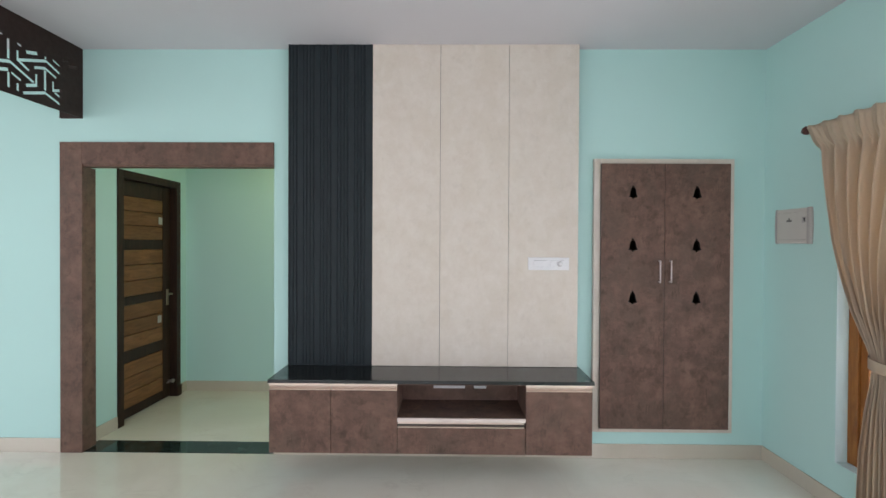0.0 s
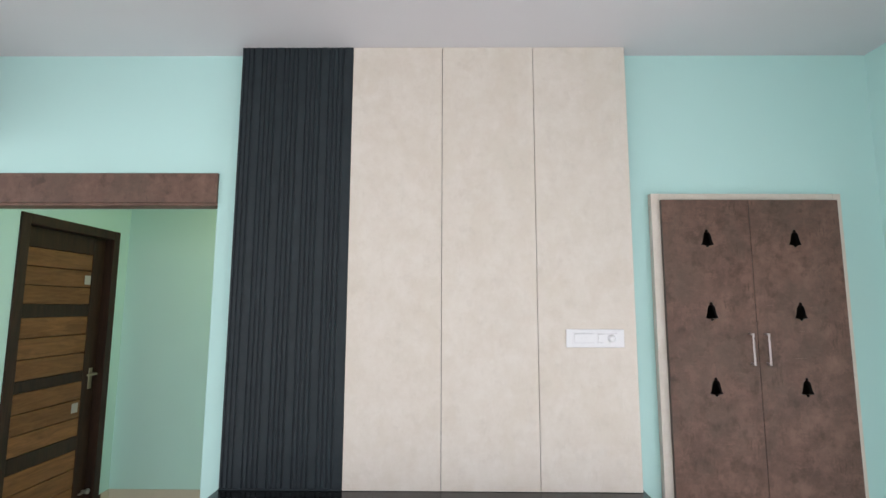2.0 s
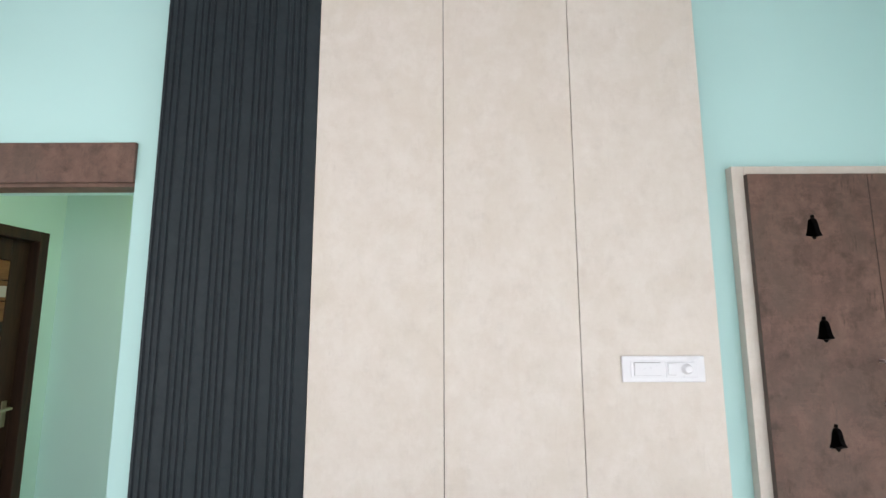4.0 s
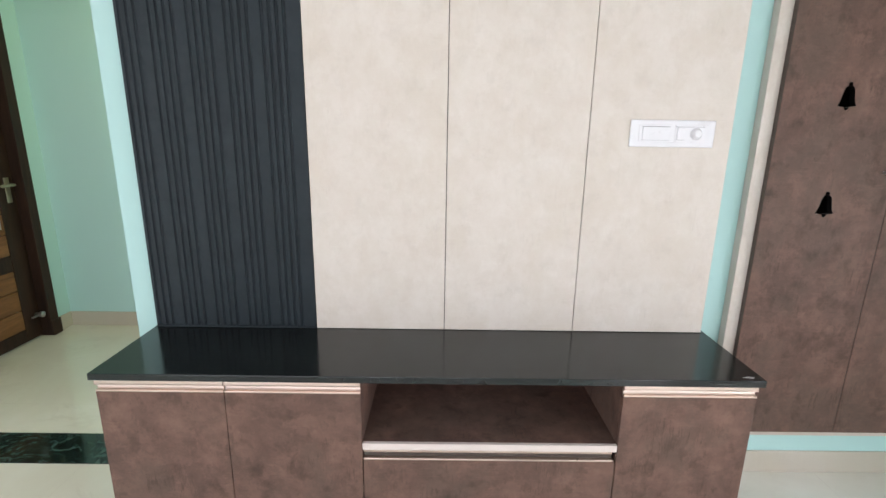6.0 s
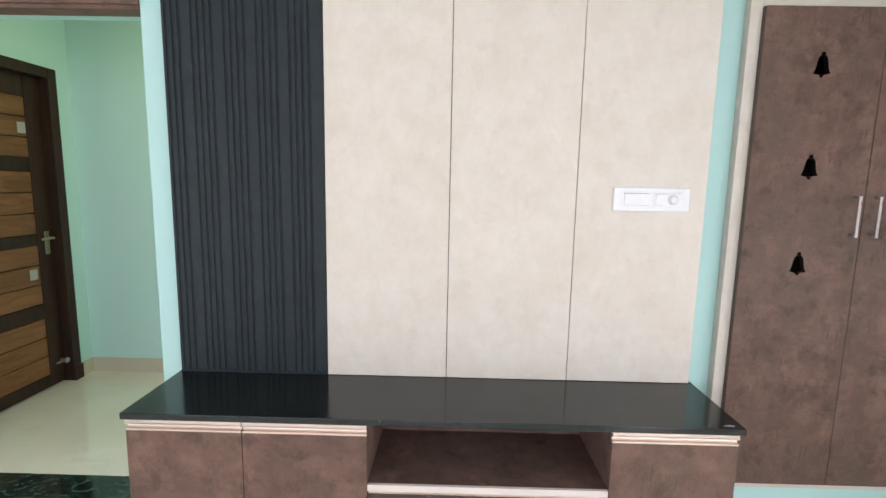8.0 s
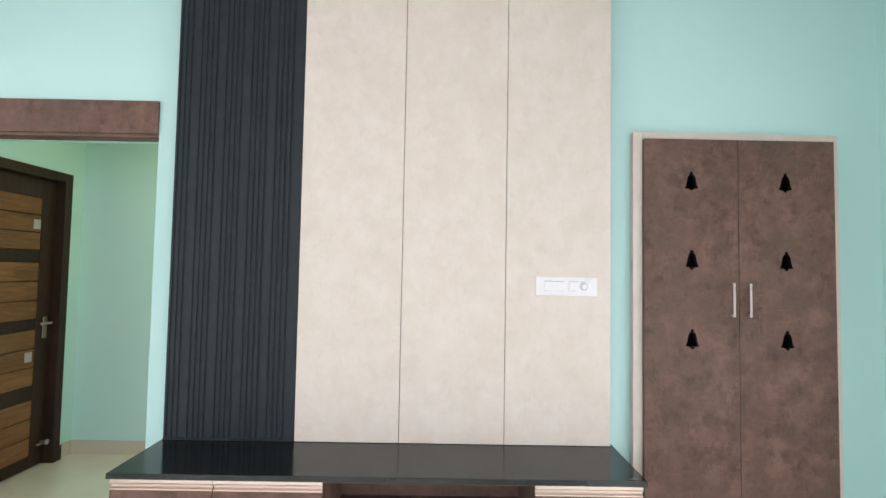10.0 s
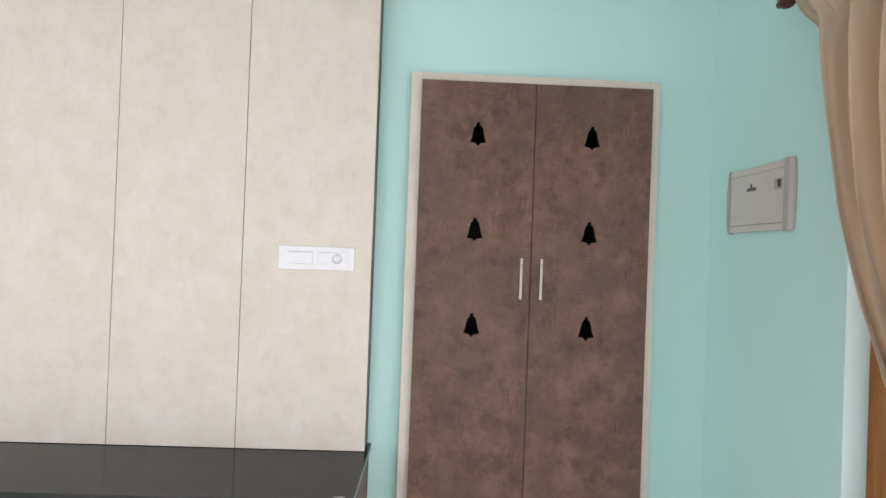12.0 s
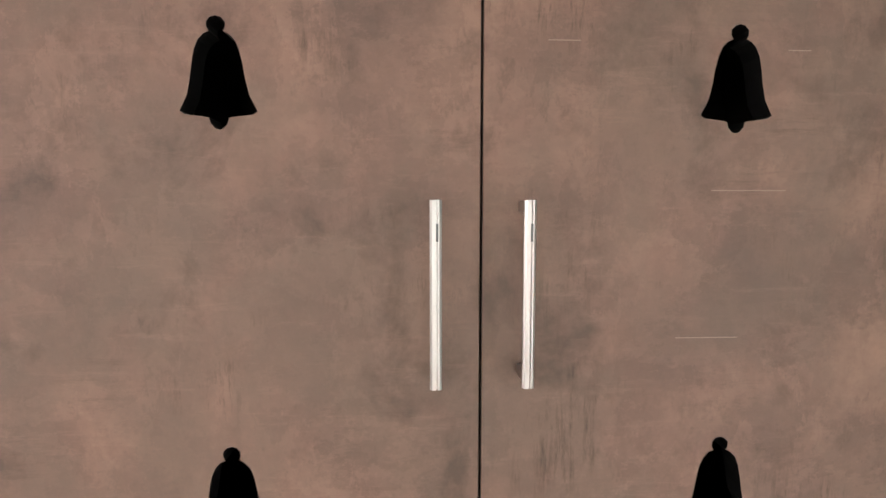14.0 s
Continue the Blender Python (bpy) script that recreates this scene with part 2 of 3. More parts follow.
FRET_WOOD = simple("dark_brown_fret_laminate", (0.030, 0.017, 0.014), 0.6, vary=0.15, scale=10, spec=0.25)
DOOR_DARK = wood("dark_stained_wood", (0.042, 0.019, 0.011), (0.018, 0.009, 0.006), 0.55, "z")
DOOR_LIGHT = wood("oiled_teak_plank", (0.250, 0.112, 0.044), (0.140, 0.058, 0.022), 0.5, "y")
WINDOW_WOOD = wood("orange_varnished_teak", (0.42, 0.17, 0.045), (0.26, 0.09, 0.02), 0.3, "z")
ROD_WOOD = simple("dark_red_finial_wood", (0.07, 0.018, 0.014), 0.3, vary=0.2)
CURTAIN = curtain_cloth()
GLASS = glass_pane()
LAMP_GLOW, _t, _b = material("warm_lamp_diffuser")
_b.inputs["Emission Color"].default_value, _b.inputs["Emission Strength"].default_value = (1.0, 0.9, 0.65, 1), 2.0
GROUND = simple("bare_earth", (0.22, 0.17, 0.12), 0.9, vary=0.2, scale=2)


# ---- mesh helpers ----
def part(name, bm, mat, parent=None, label="", smooth=False):
    me = bpy.data.meshes.new(name)
    bmesh.ops.recalc_face_normals(bm, faces=bm.faces)
    bm.to_mesh(me)
    bm.free()
    me.materials.append(mat)
    if smooth:
        for p in me.polygons:
            p.use_smooth = True
        me.set_sharp_from_angle(angle=radians(38))
    ob = new(name, me)
    if parent:
        ob.parent = parent
        if parent.type == "EMPTY":
            ob.matrix_parent_inverse = Matrix.Translation(-parent.location)
    return tagged(ob, label)


def add_box(bm, a, b, bevel=0.0, seg=2):
    r = bmesh.ops.create_cube(bm, size=1)
    for v in r["verts"]:
        v.co = [(p + q) / 2 + c * (q - p) for p, q, c in zip(a, b, v.co)]
    if bevel:
        edges = list({e for v in r["verts"] for e in v.link_edges})
        bmesh.ops.bevel(bm, geom=edges, offset=bevel, segments=seg, affect="EDGES", profile=0.5)
    return bm


def box(a, b, bevel=0.0, seg=2):
    return add_box(bmesh.new(), a, b, bevel, seg)


def prism(bm, outline, depth_axis, d0, d1):
    """A flat outline (u, v) pushed along an axis: for axis y, u is x and v is z; for axis x, u is y and v is z; for z, x and y."""
    def at(u, v, d):
        return {"y": (u, d, v), "x": (d, u, v), "z": (u, v, d)}[depth_axis]
    lo = [bm.verts.new(at(u, v, d0)) for u, v in outline]
    hi = [bm.verts.new(at(u, v, d1)) for u, v in outline]
    n = len(outline)
    for i in range(n):
        bm.faces.new((lo[i], lo[(i + 1) % n], hi[(i + 1) % n], hi[i]))
    bm.faces.new(lo)
    bm.faces.new(hi[::-1])
    return bm


def lathe(profile, origin, axis="z", seg=24):
    """A turned shape: profile of (radius, height) along an axis."""
    bm = bmesh.new()
    rings = []
    for r, h in profile:
        ring = []
        for k in range(seg):
            a = 2 * math.pi * k / seg
            u, v = r * math.cos(a), r * math.sin(a)
            p = {"z": (u, v, h), "y": (u, h, v), "x": (h, u, v)}[axis]
            ring.append(bm.verts.new([o + c for o, c in zip(origin, p)]))
        rings.append(ring)
    for A, B in zip(rings, rings[1:]):
        for k in range(seg):
            bm.faces.new((A[k], A[(k + 1) % seg], B[(k + 1) % seg], B[k]))
    bm.faces.new(rings[0])
    bm.faces.new(rings[-1][::-1])
    return bm


def empty(name, at, label, category, group="", kind=""):
    e = new(name)
    e.location = at
    return tagged(e, label, category, group, kind)


def cut(ob, cutter_bm):
    """Takes the cutter's solid out of ob's mesh for good."""
    me = bpy.data.meshes.new("cutter")
    bmesh.ops.recalc_face_normals(cutter_bm, faces=cutter_bm.faces)
    cutter_bm.to_mesh(me)
    cutter_bm.free()
    tool = new("cutter", me)
    mod = ob.modifiers.new("cut", "BOOLEAN")
    mod.operation, mod.solver, mod.object, mod.use_self = "DIFFERENCE", "EXACT", tool, True
    bpy.context.view_layer.update()
    done = bpy.data.meshes.new_from_object(ob.evaluated_get(bpy.context.evaluated_depsgraph_get()))
    ob.modifiers.clear()
    mats = [m for m in ob.data.materials]
    ob.data = done
    if not done.materials:
        for m in mats:
            done.materials.append(m)
    bpy.data.objects.remove(tool)


def structure(name, bm, mat, label=""):
    return tagged(part(name, bm, mat, None, label), kind="structure")


# ---- the shell ----
bm = box((WEST, SOUTH, -0.12), (EAST, WALL, 0))
add_box(bm, (HALL_X0 - 0.2, WALL + 0.21, -0.12), (HALL_X1, HALL_Y, 0))
structure("floor", bm, FLOOR_TILE, "polished cream marble-look tile floor")
structure("threshold", box((OPEN_X0, WALL + 0.0, -0.12), (OPEN_X1, WALL + 0.21, 0.003)), GREEN_MARBLE, "dark green polished marble threshold strip")
structure("ceiling", box((WEST - 0.2, SOUTH - 0.2, CEIL), (EAST + 0.25, HALL_Y + 0.2, CEIL + 0.15)), WHITE_PAINT, "plain matt white ceiling")

NX0, NX1, NZ0, NZ1 = 1.132, 2.059, 0.241, 2.164   # niche of the prayer cupboard
bm = box((OPEN_X1, WALL, -0.12), (NX0, WALL + 0.2, CEIL))
add_box(bm, (NX1, WALL, -0.12), (EAST + 0.25, WALL + 0.2, CEIL))
add_box(bm, (NX0, WALL, -0.12), (NX1, WALL + 0.2, NZ0))
add_box(bm, (NX0, WALL, NZ1), (NX1, WALL + 0.2, CEIL))
add_box(bm, (OPEN_X0 - 0.02, WALL, OPEN_Z), (OPEN_X1, WALL + 0.2, CEIL))
add_box(bm, (WEST, WALL, -0.12), (OPEN_X0 - 0.02, WALL + 0.2, CEIL))
structure("wall_north", bm, TEAL, "aqua painted wall behind the television unit")

WIN_Y0, WIN_Y1, WIN_Z0, WIN_Z1 = 0.60, 2.88, 0.28, 2.15
SE_Y0, SE_Y1, SE_Z = -2.45, -0.15, 2.4      # assumed opening for south-east daylight, never in view
bm = box((EAST, SOUTH - 0.2, -0.12), (EAST + 0.25, SE_Y0, CEIL))
add_box(bm, (EAST, SE_Y1, -0.12), (EAST + 0.25, WIN_Y0, CEIL))
add_box(bm, (EAST, SE_Y0, SE_Z), (EAST + 0.25, SE_Y1, CEIL))
add_box(bm, (EAST, SE_Y0, -0.12), (EAST + 0.25, SE_Y1, 0.06))
add_box(bm, (EAST, WIN_Y1, -0.12), (EAST + 0.25, WALL, CEIL))
add_box(bm, (EAST, WIN_Y0, -0.12), (EAST + 0.25, WIN_Y1, WIN_Z0))
add_box(bm, (EAST, WIN_Y0, WIN_Z1), (EAST + 0.25, WIN_Y1, CEIL))
structure("wall_east", bm, TEAL, "aqua painted wall with a tall window")
# opening added for the south fill light, out of view
SOUTH_X0, SOUTH_X1, SOUTH_Z0, SOUTH_Z1 = -4.7, 0.7, 0.5, 2.7
bm = box((WEST - 0.2, SOUTH - 0.2, -0.12), (SOUTH_X0, SOUTH, CEIL))
add_box(bm, (SOUTH_X1, SOUTH - 0.2, -0.12), (EAST, SOUTH, CEIL))
add_box(bm, (SOUTH_X0, SOUTH - 0.2, -0.12), (SOUTH_X1, SOUTH, SOUTH_Z0))
add_box(bm, (SOUTH_X0, SOUTH - 0.2, SOUTH_Z1), (SOUTH_X1, SOUTH, CEIL))
structure("wall_south", bm, TEAL, "plain aqua wall with an unseen opening added for fill light")
# opening added for the west fill light, out of view
WEST_Y0, WEST_Y1, WEST_Z0, WEST_Z1 = -1.6, 2.0, 0.5, 2.6
bm = box((WEST - 0.2, SOUTH, -0.12), (WEST, WEST_Y0, CEIL))
add_box(bm, (WEST - 0.2, WEST_Y1, -0.12), (WEST, HALL_Y, CEIL))
add_box(bm, (WEST - 0.2, WEST_Y0, -0.12), (WEST, WEST_Y1, WEST_Z0))
add_box(bm, (WEST - 0.2, WEST_Y0, WEST_Z1), (WEST, WEST_Y1, CEIL))
structure("wall_west", bm, TEAL, "plain aqua wall with an unseen opening added for fill light")
structure("wall_hall_back", box((HALL_X0 - 0.2, HALL_Y, -0.12), (HALL_X1 + 0.2, HALL_Y + 0.2, CEIL)), TEAL, "aqua painted back wall of the passage")
structure("wall_hall_end", box((HALL_X1, WALL + 0.2, -0.12), (HALL_X1 + 0.2, HALL_Y, CEIL)), TEAL, "aqua painted end wall of the passage")
DY0, DY1, DZ = 4.06, 4.85, 2.13
bm = box((HALL_X0 - 0.2, WALL + 0.2, -0.12), (HALL_X0, DY0 - 0.05, CEIL))
add_box(bm, (HALL_X0 - 0.2, DY1 + 0.05, -0.12), (HALL_X0, HALL_Y, CEIL))
add_box(bm, (HALL_X0 - 0.2, DY0 - 0.05, DZ + 0.05), (HALL_X0, DY1 + 0.05, CEIL))
structure("wall_hall_west", bm, TEAL, "aqua painted passage wall around a wooden door")
structure("ground", box((-300, -300, -0.5), (300, 300, -0.2)), GROUND, "bare ground outside")

# skirting tiles, 10 cm high, standing 9 mm proud
BB = 0.105
bm = box((WEST, WALL - 0.009, 0), (-2.872, WALL, BB), 0.002, 1)
add_box(bm, (OPEN_X1, WALL - 0.009, 0), (EAST, WALL, BB), 0.002, 1)
add_box(bm, (EAST - 0.009, SE_Y1, 0), (EAST, WALL - 0.009, BB), 0.002, 1)
structure("baseboard", bm, SKIRTING, "cream tile skirting along the wall")
bm = box((HALL_X0, WALL + 0.2, 0), (HALL_X0 + 0.009, DY0 - 0.072, BB), 0.002, 1)
add_box(bm, (HALL_X0, DY1 + 0.072, 0), (HALL_X0 + 0.009, HALL_Y, BB), 0.002, 1)
add_box(bm, (HALL_X0 + 0.009, HALL_Y - 0.009, 0), (HALL_X1, HALL_Y, BB), 0.002, 1)
structure("baseboard", bm, SKIRTING, "cream tile skirting in the passage")

# laminate-clad frame of the wide opening: one jamb and a header
frame_o = empty("opening_frame", (-2.79, WALL, 0), "brown mottled laminate frame round a wide doorway", "door frame", kind="structure")
part("jamb", box((-2.872, WALL - 0.015, 0), (-2.705, WALL, 2.322), 0.0015, 1), BROWN, frame_o)
part("jamb_lining", box((-2.749, WALL + 0.001, 0.004), (-2.705, WALL + 0.125, OPEN_Z - 0.02), 0.0015, 1), BROWN, frame_o)
part("header", box((-2.7045, WALL - 0.015, OPEN_Z - 0.003), (OPEN_X1, WALL, 2.322), 0.0015, 1), BROWN, frame_o)
part("header_lining", box((-2.749, WALL + 0.001, OPEN_Z - 0.018), (OPEN_X1 - 0.002, WALL + 0.09, OPEN_Z - 0.001), 0.001, 1), BROWN, frame_o)


# ---- passage door ----
def plank_door():
    d = empty("door_1", (HALL_X0, (DY0 + DY1) / 2, 0), "closed dark-stained wooden door with lighter teak planks", "door", kind="structure")
    fr = part("door_frame", box((HALL_X0 - 0.13, DY0 - 0.07, 0), (HALL_X0 + 0.015, DY0, DZ + 0.07), 0.004), DOOR_DARK, d)
    part("frame_head", box((HALL_X0 - 0.13, DY0 + 0.0005, DZ), (HALL_X0 + 0.015, DY1 - 0.0005, DZ + 0.07), 0.004), DOOR_DARK, d)
    part("door_frame", box((HALL_X0 - 0.13, DY1, 0.0), (HALL_X0 + 0.015, DY1 + 0.07, DZ + 0.07), 0.004), DOOR_DARK, d)
    part("plinth_block", box((HALL_X0 + 0.0155, DY1 - 0.004, 0), (HALL_X0 + 0.024, DY1 + 0.078, 0.11), 0.003), DOOR_DARK, d)
    x0, x1 = HALL_X0 - 0.092, HALL_X0 - 0.052
    # Solid backing added so that no daylight comes through the plank seams.
    part("core", box((x0 - 0.012, DY0 + 0.003, 0.012), (x0 - 0.0005, DY1 - 0.003, DZ - 0.003)), DOOR_DARK, d)
    stile = 0.125
    part("stile", box((x0, DY1 - stile, 0.012), (x1, DY1 - 0.003, DZ - 0.003), 0.003), DOOR_DARK, d)
    part("stile", box((x0, DY0 + 0.003, 0.012), (x1, DY0 + 0.06, DZ - 0.003), 0.003), DOOR_DARK, d)
    rails = [(0.012, 0.095), (0.505, 0.608), (1.016, 1.092), (1.512, 1.600), (1.991, DZ - 0.003)]
    for z0, z1 in rails:
        part("rail", box((x0, DY0 + 0.061, z0), (x1 - 0.002, DY1 - stile - 0.001, z1), 0.002), DOOR_DARK, d)
    for (a, b) in zip(rails, rails[1:]):
        z0, z1 = a[1], b[0]
        h = (z1 - z0) / 3
        for k in range(3):
            part("plank", box((x0, DY0 + 0.061, z0 + k * h + 0.003), (x1 - 0.004, DY1 - stile - 0.001, z0 + (k + 1) * h - 0.003), 0.003), DOOR_LIGHT, d)
    hz = 1.03
    hd = part("door_handle", box((x1, DY1 - 0.072, hz - 0.085), (x1 + 0.006, DY1 - 0.036, hz + 0.075), 0.003), BRASS, d, "antique brass lever handle on a long plate")
    bm = box((x1 + 0.0062, DY1 - 0.063, hz + 0.02), (x1 + 0.05, DY1 - 0.045, hz + 0.038), 0.004)
    add_box(bm, (x1 + 0.04, DY1 - 0.145, hz + 0.02), (x1 + 0.054, DY1 - 0.042, hz + 0.038), 0.006)
    part("lever", bm, BRASS, hd)
    bm = lathe([(0.012, 0), (0.012, 0.03), (0.02, 0.032), (0.02, 0.05), (0.008, 0.056)], (x1, DY1 - 0.03, 0.17), "x", 16)
    add_box(bm, (x1 + 0.012, DY1 - 0.09, 0.16), (x1 + 0.03, DY1 - 0.03, 0.172), 0.004)
    part("door_stop", bm, STEEL, d, "small steel door stop", smooth=False)
    for z, y in ((1.79, 4.688), (0.822, 4.672)):
        part("sticker", box((x1 - 0.0035, y - 0.03, z - 0.035), (x1 - 0.0022, y + 0.03, z + 0.035)), GREY_PLASTIC, d, "small pale sticker")
    return d


plank_door()


# ---- fretwork beam ----
def fret_beam():
    th = empty("fretwork_beam", (-2.79, 3.0, 2.5), "dark brown fretwork beam under the ceiling", "room divider")
    x1 = -2.705
    y_near = -1.2
    part("wall_plate", box((-2.872, WALL - 0.016, 2.498), (x1, WALL, CEIL), 0.002, 1), FRET_WOOD, th)
    part("top_rail", box((x1 - 0.060, y_near, 2.875), (x1 - 0.0065, WALL - 0.0165, CEIL), 0.002, 1), FRET_WOOD, th)
    panel = part("fret_panel", box((x1 - 0.006, y_near, 2.498), (x1, WALL - 0.0165, CEIL)), FRET_WOOD, th)
    bmc = bmesh.new()

    def slot(pts, w):
        n = len(pts)
        lo, hi = [], []
        for k in range(n):
            a, b = Vector(pts[max(0, k - 1)]), Vector(pts[min(n - 1, k + 1)])
            d1 = (Vector(pts[k]) - a).normalized() if k else (b - Vector(pts[k])).normalized()
            d2 = (b - Vector(pts[k])).normalized() if k < n - 1 else d1
            nn = Vector((-(d1 + d2).y, (d1 + d2).x)).normalized()
            q = nn * (w / 2) / max(0.5, nn.dot(Vector((-d1.y, d1.x))))
            lo.append(Vector(pts[k]) - q)
            hi.append(Vector(pts[k]) + q)
        prism(bmc, [tuple(p) for p in lo + hi[::-1]], "x", x1 - 0.05, x1 + 0.01)

    # one repeat of the fret: uprights joined to strokes that rise and fall at about twenty degrees
    repeat = [([(0.04, 2.835), (0.04, 2.712)], 0.017), ([(-0.04, 2.672), (0.05, 2.698), (0.223, 2.624)], 0.015), ([(-0.04, 2.622), (0.041, 2.645)], 0.016),
              ([(0.041, 2.630), (0.041, 2.535)], 0.016), ([(0.058, 2.634), (0.128, 2.605)], 0.012), ([(0.104, 2.788), (0.104, 2.728), (0.188, 2.689)], 0.014),
              ([(0.101, 2.834), (0.130, 2.823)], 0.010), ([(0.163, 2.801), (0.251, 2.825)], 0.017), ([(0.114, 2.732), (0.316, 2.801), (0.436, 2.753)], 0.014),
              ([(0.312, 2.831), (0.312, 2.812)], 0.012), ([(0.223, 2.724), (0.309, 2.750), (0.401, 2.715)], 0.013), ([(0.309, 2.736), (0.309, 2.600)], 0.018),
              ([(0.141, 2.531), (0.309, 2.584), (0.436, 2.541)], 0.014), ([(0.240, 2.686), (0.240, 2.613), (0.161, 2.586)], 0.015), ([(0.104, 2.580), (0.104, 2.533)], 0.015),
              ([(0.374, 2.682), (0.374, 2.621), (0.446, 2.641)], 0.014), ([(0.386, 2.611), (0.440, 2.589)], 0.012), ([(0.372, 2.830), (0.440, 2.803)], 0.010),
              ([(0.450, 2.858), (0.514, 2.877)], 0.014), ([(0.506, 2.833), (0.583, 2.854)], 0.014)]
    y0 = 2.90
    while y0 > y_near + 0.1:
        for pts, w in repeat:
            slot([(y0 + a, b) for a, b in pts], w + 0.005)
        y0 -= 0.58
    cut(panel, bmc)


fret_beam()


# ---- television wall panel ----
PX0, PX1, PSPLIT = -1.137, 0.959, -0.527
PF = 3.449
CT = 0.690          # top of the granite


def tv_panel():
    th = empty("tv_wall_panel", (0, WALL, CT), "full-height wall panelling in beige laminate with a charcoal fluted strip", "wall panel")
    part("carcass", box((PX0 + 0.002, PF + 0.013, CT + 0.001), (PX1 - 0.001, WALL, CEIL), 0.001, 1), BROWN_EDGE, th, "dark brown edge of the panelling")
    edges = [PSPLIT, -0.037, 0.457, PX1]
    for a, b in zip(edges, edges[1:]):
        part("board", box((a + 0.0014, PF, CT + 0.002), (b - 0.0014, PF + 0.0125, CEIL - 0.001), 0.001, 1), BEIGE, th, "beige mottled laminate board")
    # fluted board: groups of four grooves, then a flat
    period, pitch, groove = 0.1227, 0.0245, 0.0125
    x_first = PX0 - 0.015
    outline = [(PX0, PF)]
    for g in range(5):
        for k in range(4):
            a = x_first + g * period + k * pitch
            if a < PX0 + 0.002 or a + groove > PSPLIT - 0.002:
                continue
            depth = 0.0065
            for s in range(7):
                f = s / 6
                outline.append((a + groove * f, PF + depth * math.sin(math.pi * f) ** 0.45 if 0 < f < 1 else PF))
    outline += [(PSPLIT - 0.001, PF), (PSPLIT - 0.001, PF + 0.0125), (PX0, PF + 0.0125)]
    part("fluted_board", prism(bmesh.new(), outline, "z", CT + 0.009, CEIL - 0.001), CHARCOAL, th, "charcoal fluted board with vertical grooves")
    part("bottom_bead", box((PX0, PF - 0.004, CT + 0.001), (PSPLIT - 0.001, PF + 0.012, CT + 0.0085), 0.002), CHARCOAL, th)


tv_panel()


def switch_plate(x0, x1, z0, z1, y):
    th = empty("switch_plate", ((x0 + x1) / 2, y, (z0 + z1) / 2), "wide white switch plate with rocker and fan dial", "switch plate")
    zc = (z0 + z1) / 2
    part("plate", box((x0, y - 0.009, z0), (x1, y, z1), 0.004, 3), WHITE_PLASTIC, th)
    w = x1 - x0
    part("inner_frame", box((x0 + 0.10 * w, y - 0.0115, zc - 0.030), (x0 + 0.52 * w, y - 0.0092, zc + 0.030), 0.001, 1), WHITE_PLASTIC, th)
    part("inner_frame", box((x0 + 0.525 * w, y - 0.0115, zc - 0.030), (x0 + 0.91 * w, y - 0.0092, zc + 0.030), 0.001, 1), WHITE_PLASTIC, th)
    rk = prism(bmesh.new(), [(y - 0.0118, zc - 0.022), (y - 0.0118, zc + 0.022), (y - 0.0175, zc + 0.022), (y - 0.0135, zc - 0.022)], "x", x0 + 0.14 * w, x0 + 0.46 * w)
    part("rocker", rk, WHITE_PLASTIC, th)
    # Grey sheets draw the shade in the gaps round rocker and switch.
    part("rocker_gap", box((x0 + 0.139 * w, y - 0.01175, zc - 0.0228), (x0 + 0.461 * w, y - 0.01155, zc + 0.0242)), GAP_GREY, th)
    part("switch_gap", box((x0 + 0.549 * w, y - 0.01175, zc - 0.0212), (x0 + 0.640 * w, y - 0.01155, zc + 0.0208)), GAP_GREY, th)
    rk = prism(bmesh.new(), [(y - 0.0118, zc - 0.020), (y - 0.0118, zc + 0.020), (y - 0.0165, zc + 0.020), (y - 0.0132, zc - 0.020)], "x", x0 + 0.55 * w, x0 + 0.67 * w)
    part("switch", rk, WHITE_PLASTIC, th)
    cx = x0 + 0.775 * w
    dial = part("fan_dial", lathe([(0.020, -0.0118), (0.019, -0.016), (0.015, -0.024), (0.011, -0.028)], (cx, y, zc), "y", 28), WHITE_PLASTIC, th, smooth=False)
    part("pointer", box((cx - 0.0015, y - 0.0295, zc - 0.010), (cx + 0.0015, y - 0.0282, zc + 0.010), 0.0005, 1), WHITE_PLASTIC, dial)
    # Grey strip laid on the frame, drawn for a groove's shade.
    part("groove", box((x0 + 0.53 * w, y - 0.0119, zc + 0.0232), (x0 + 0.865 * w, y - 0.01152, zc + 0.0243)), GAP_GREY, th, "thin grey strip drawn for shade in a groove")


switch_plate(0.598, 0.893, 1.392, 1.484, PF)


# ---- television unit ----
def profile_handle(x0, x1, zt, y, parent):
    """Rose gold finger pull: an upper lip, a recessed channel and a lower bead."""
    lip = [(y + 0.012, zt), (y - 0.0005, zt), (y - 0.0012, zt - 0.0185), (y - 0.003, zt - 0.0205), (y - 0.003, zt - 0.0228), (y - 0.001, zt - 0.024), (y + 0.012, zt - 0.024)]
    h = part("profile_handle", prism(bmesh.new(), lip, "x", x0, x1), ROSE, parent, "rose gold aluminium finger-pull")
    hollow = [(y + 0.018, zt - 0.0245), (y + 0.006, zt - 0.0245), (y + 0.010, zt - 0.028), (y + 0.0125, zt - 0.032), (y + 0.011, zt - 0.036), (y + 0.007, zt - 0.0400), (y + 0.018, zt - 0.0400)]
    part("channel", prism(bmesh.new(), hollow, "x", x0 + 0.001, x1 - 0.001), ROSE, h, smooth=True)
    part("bead", box((x0, y - 0.001, zt - 0.047), (x1, y + 0.017, zt - 0.0405), 0.0015), ROSE, h)
    return h


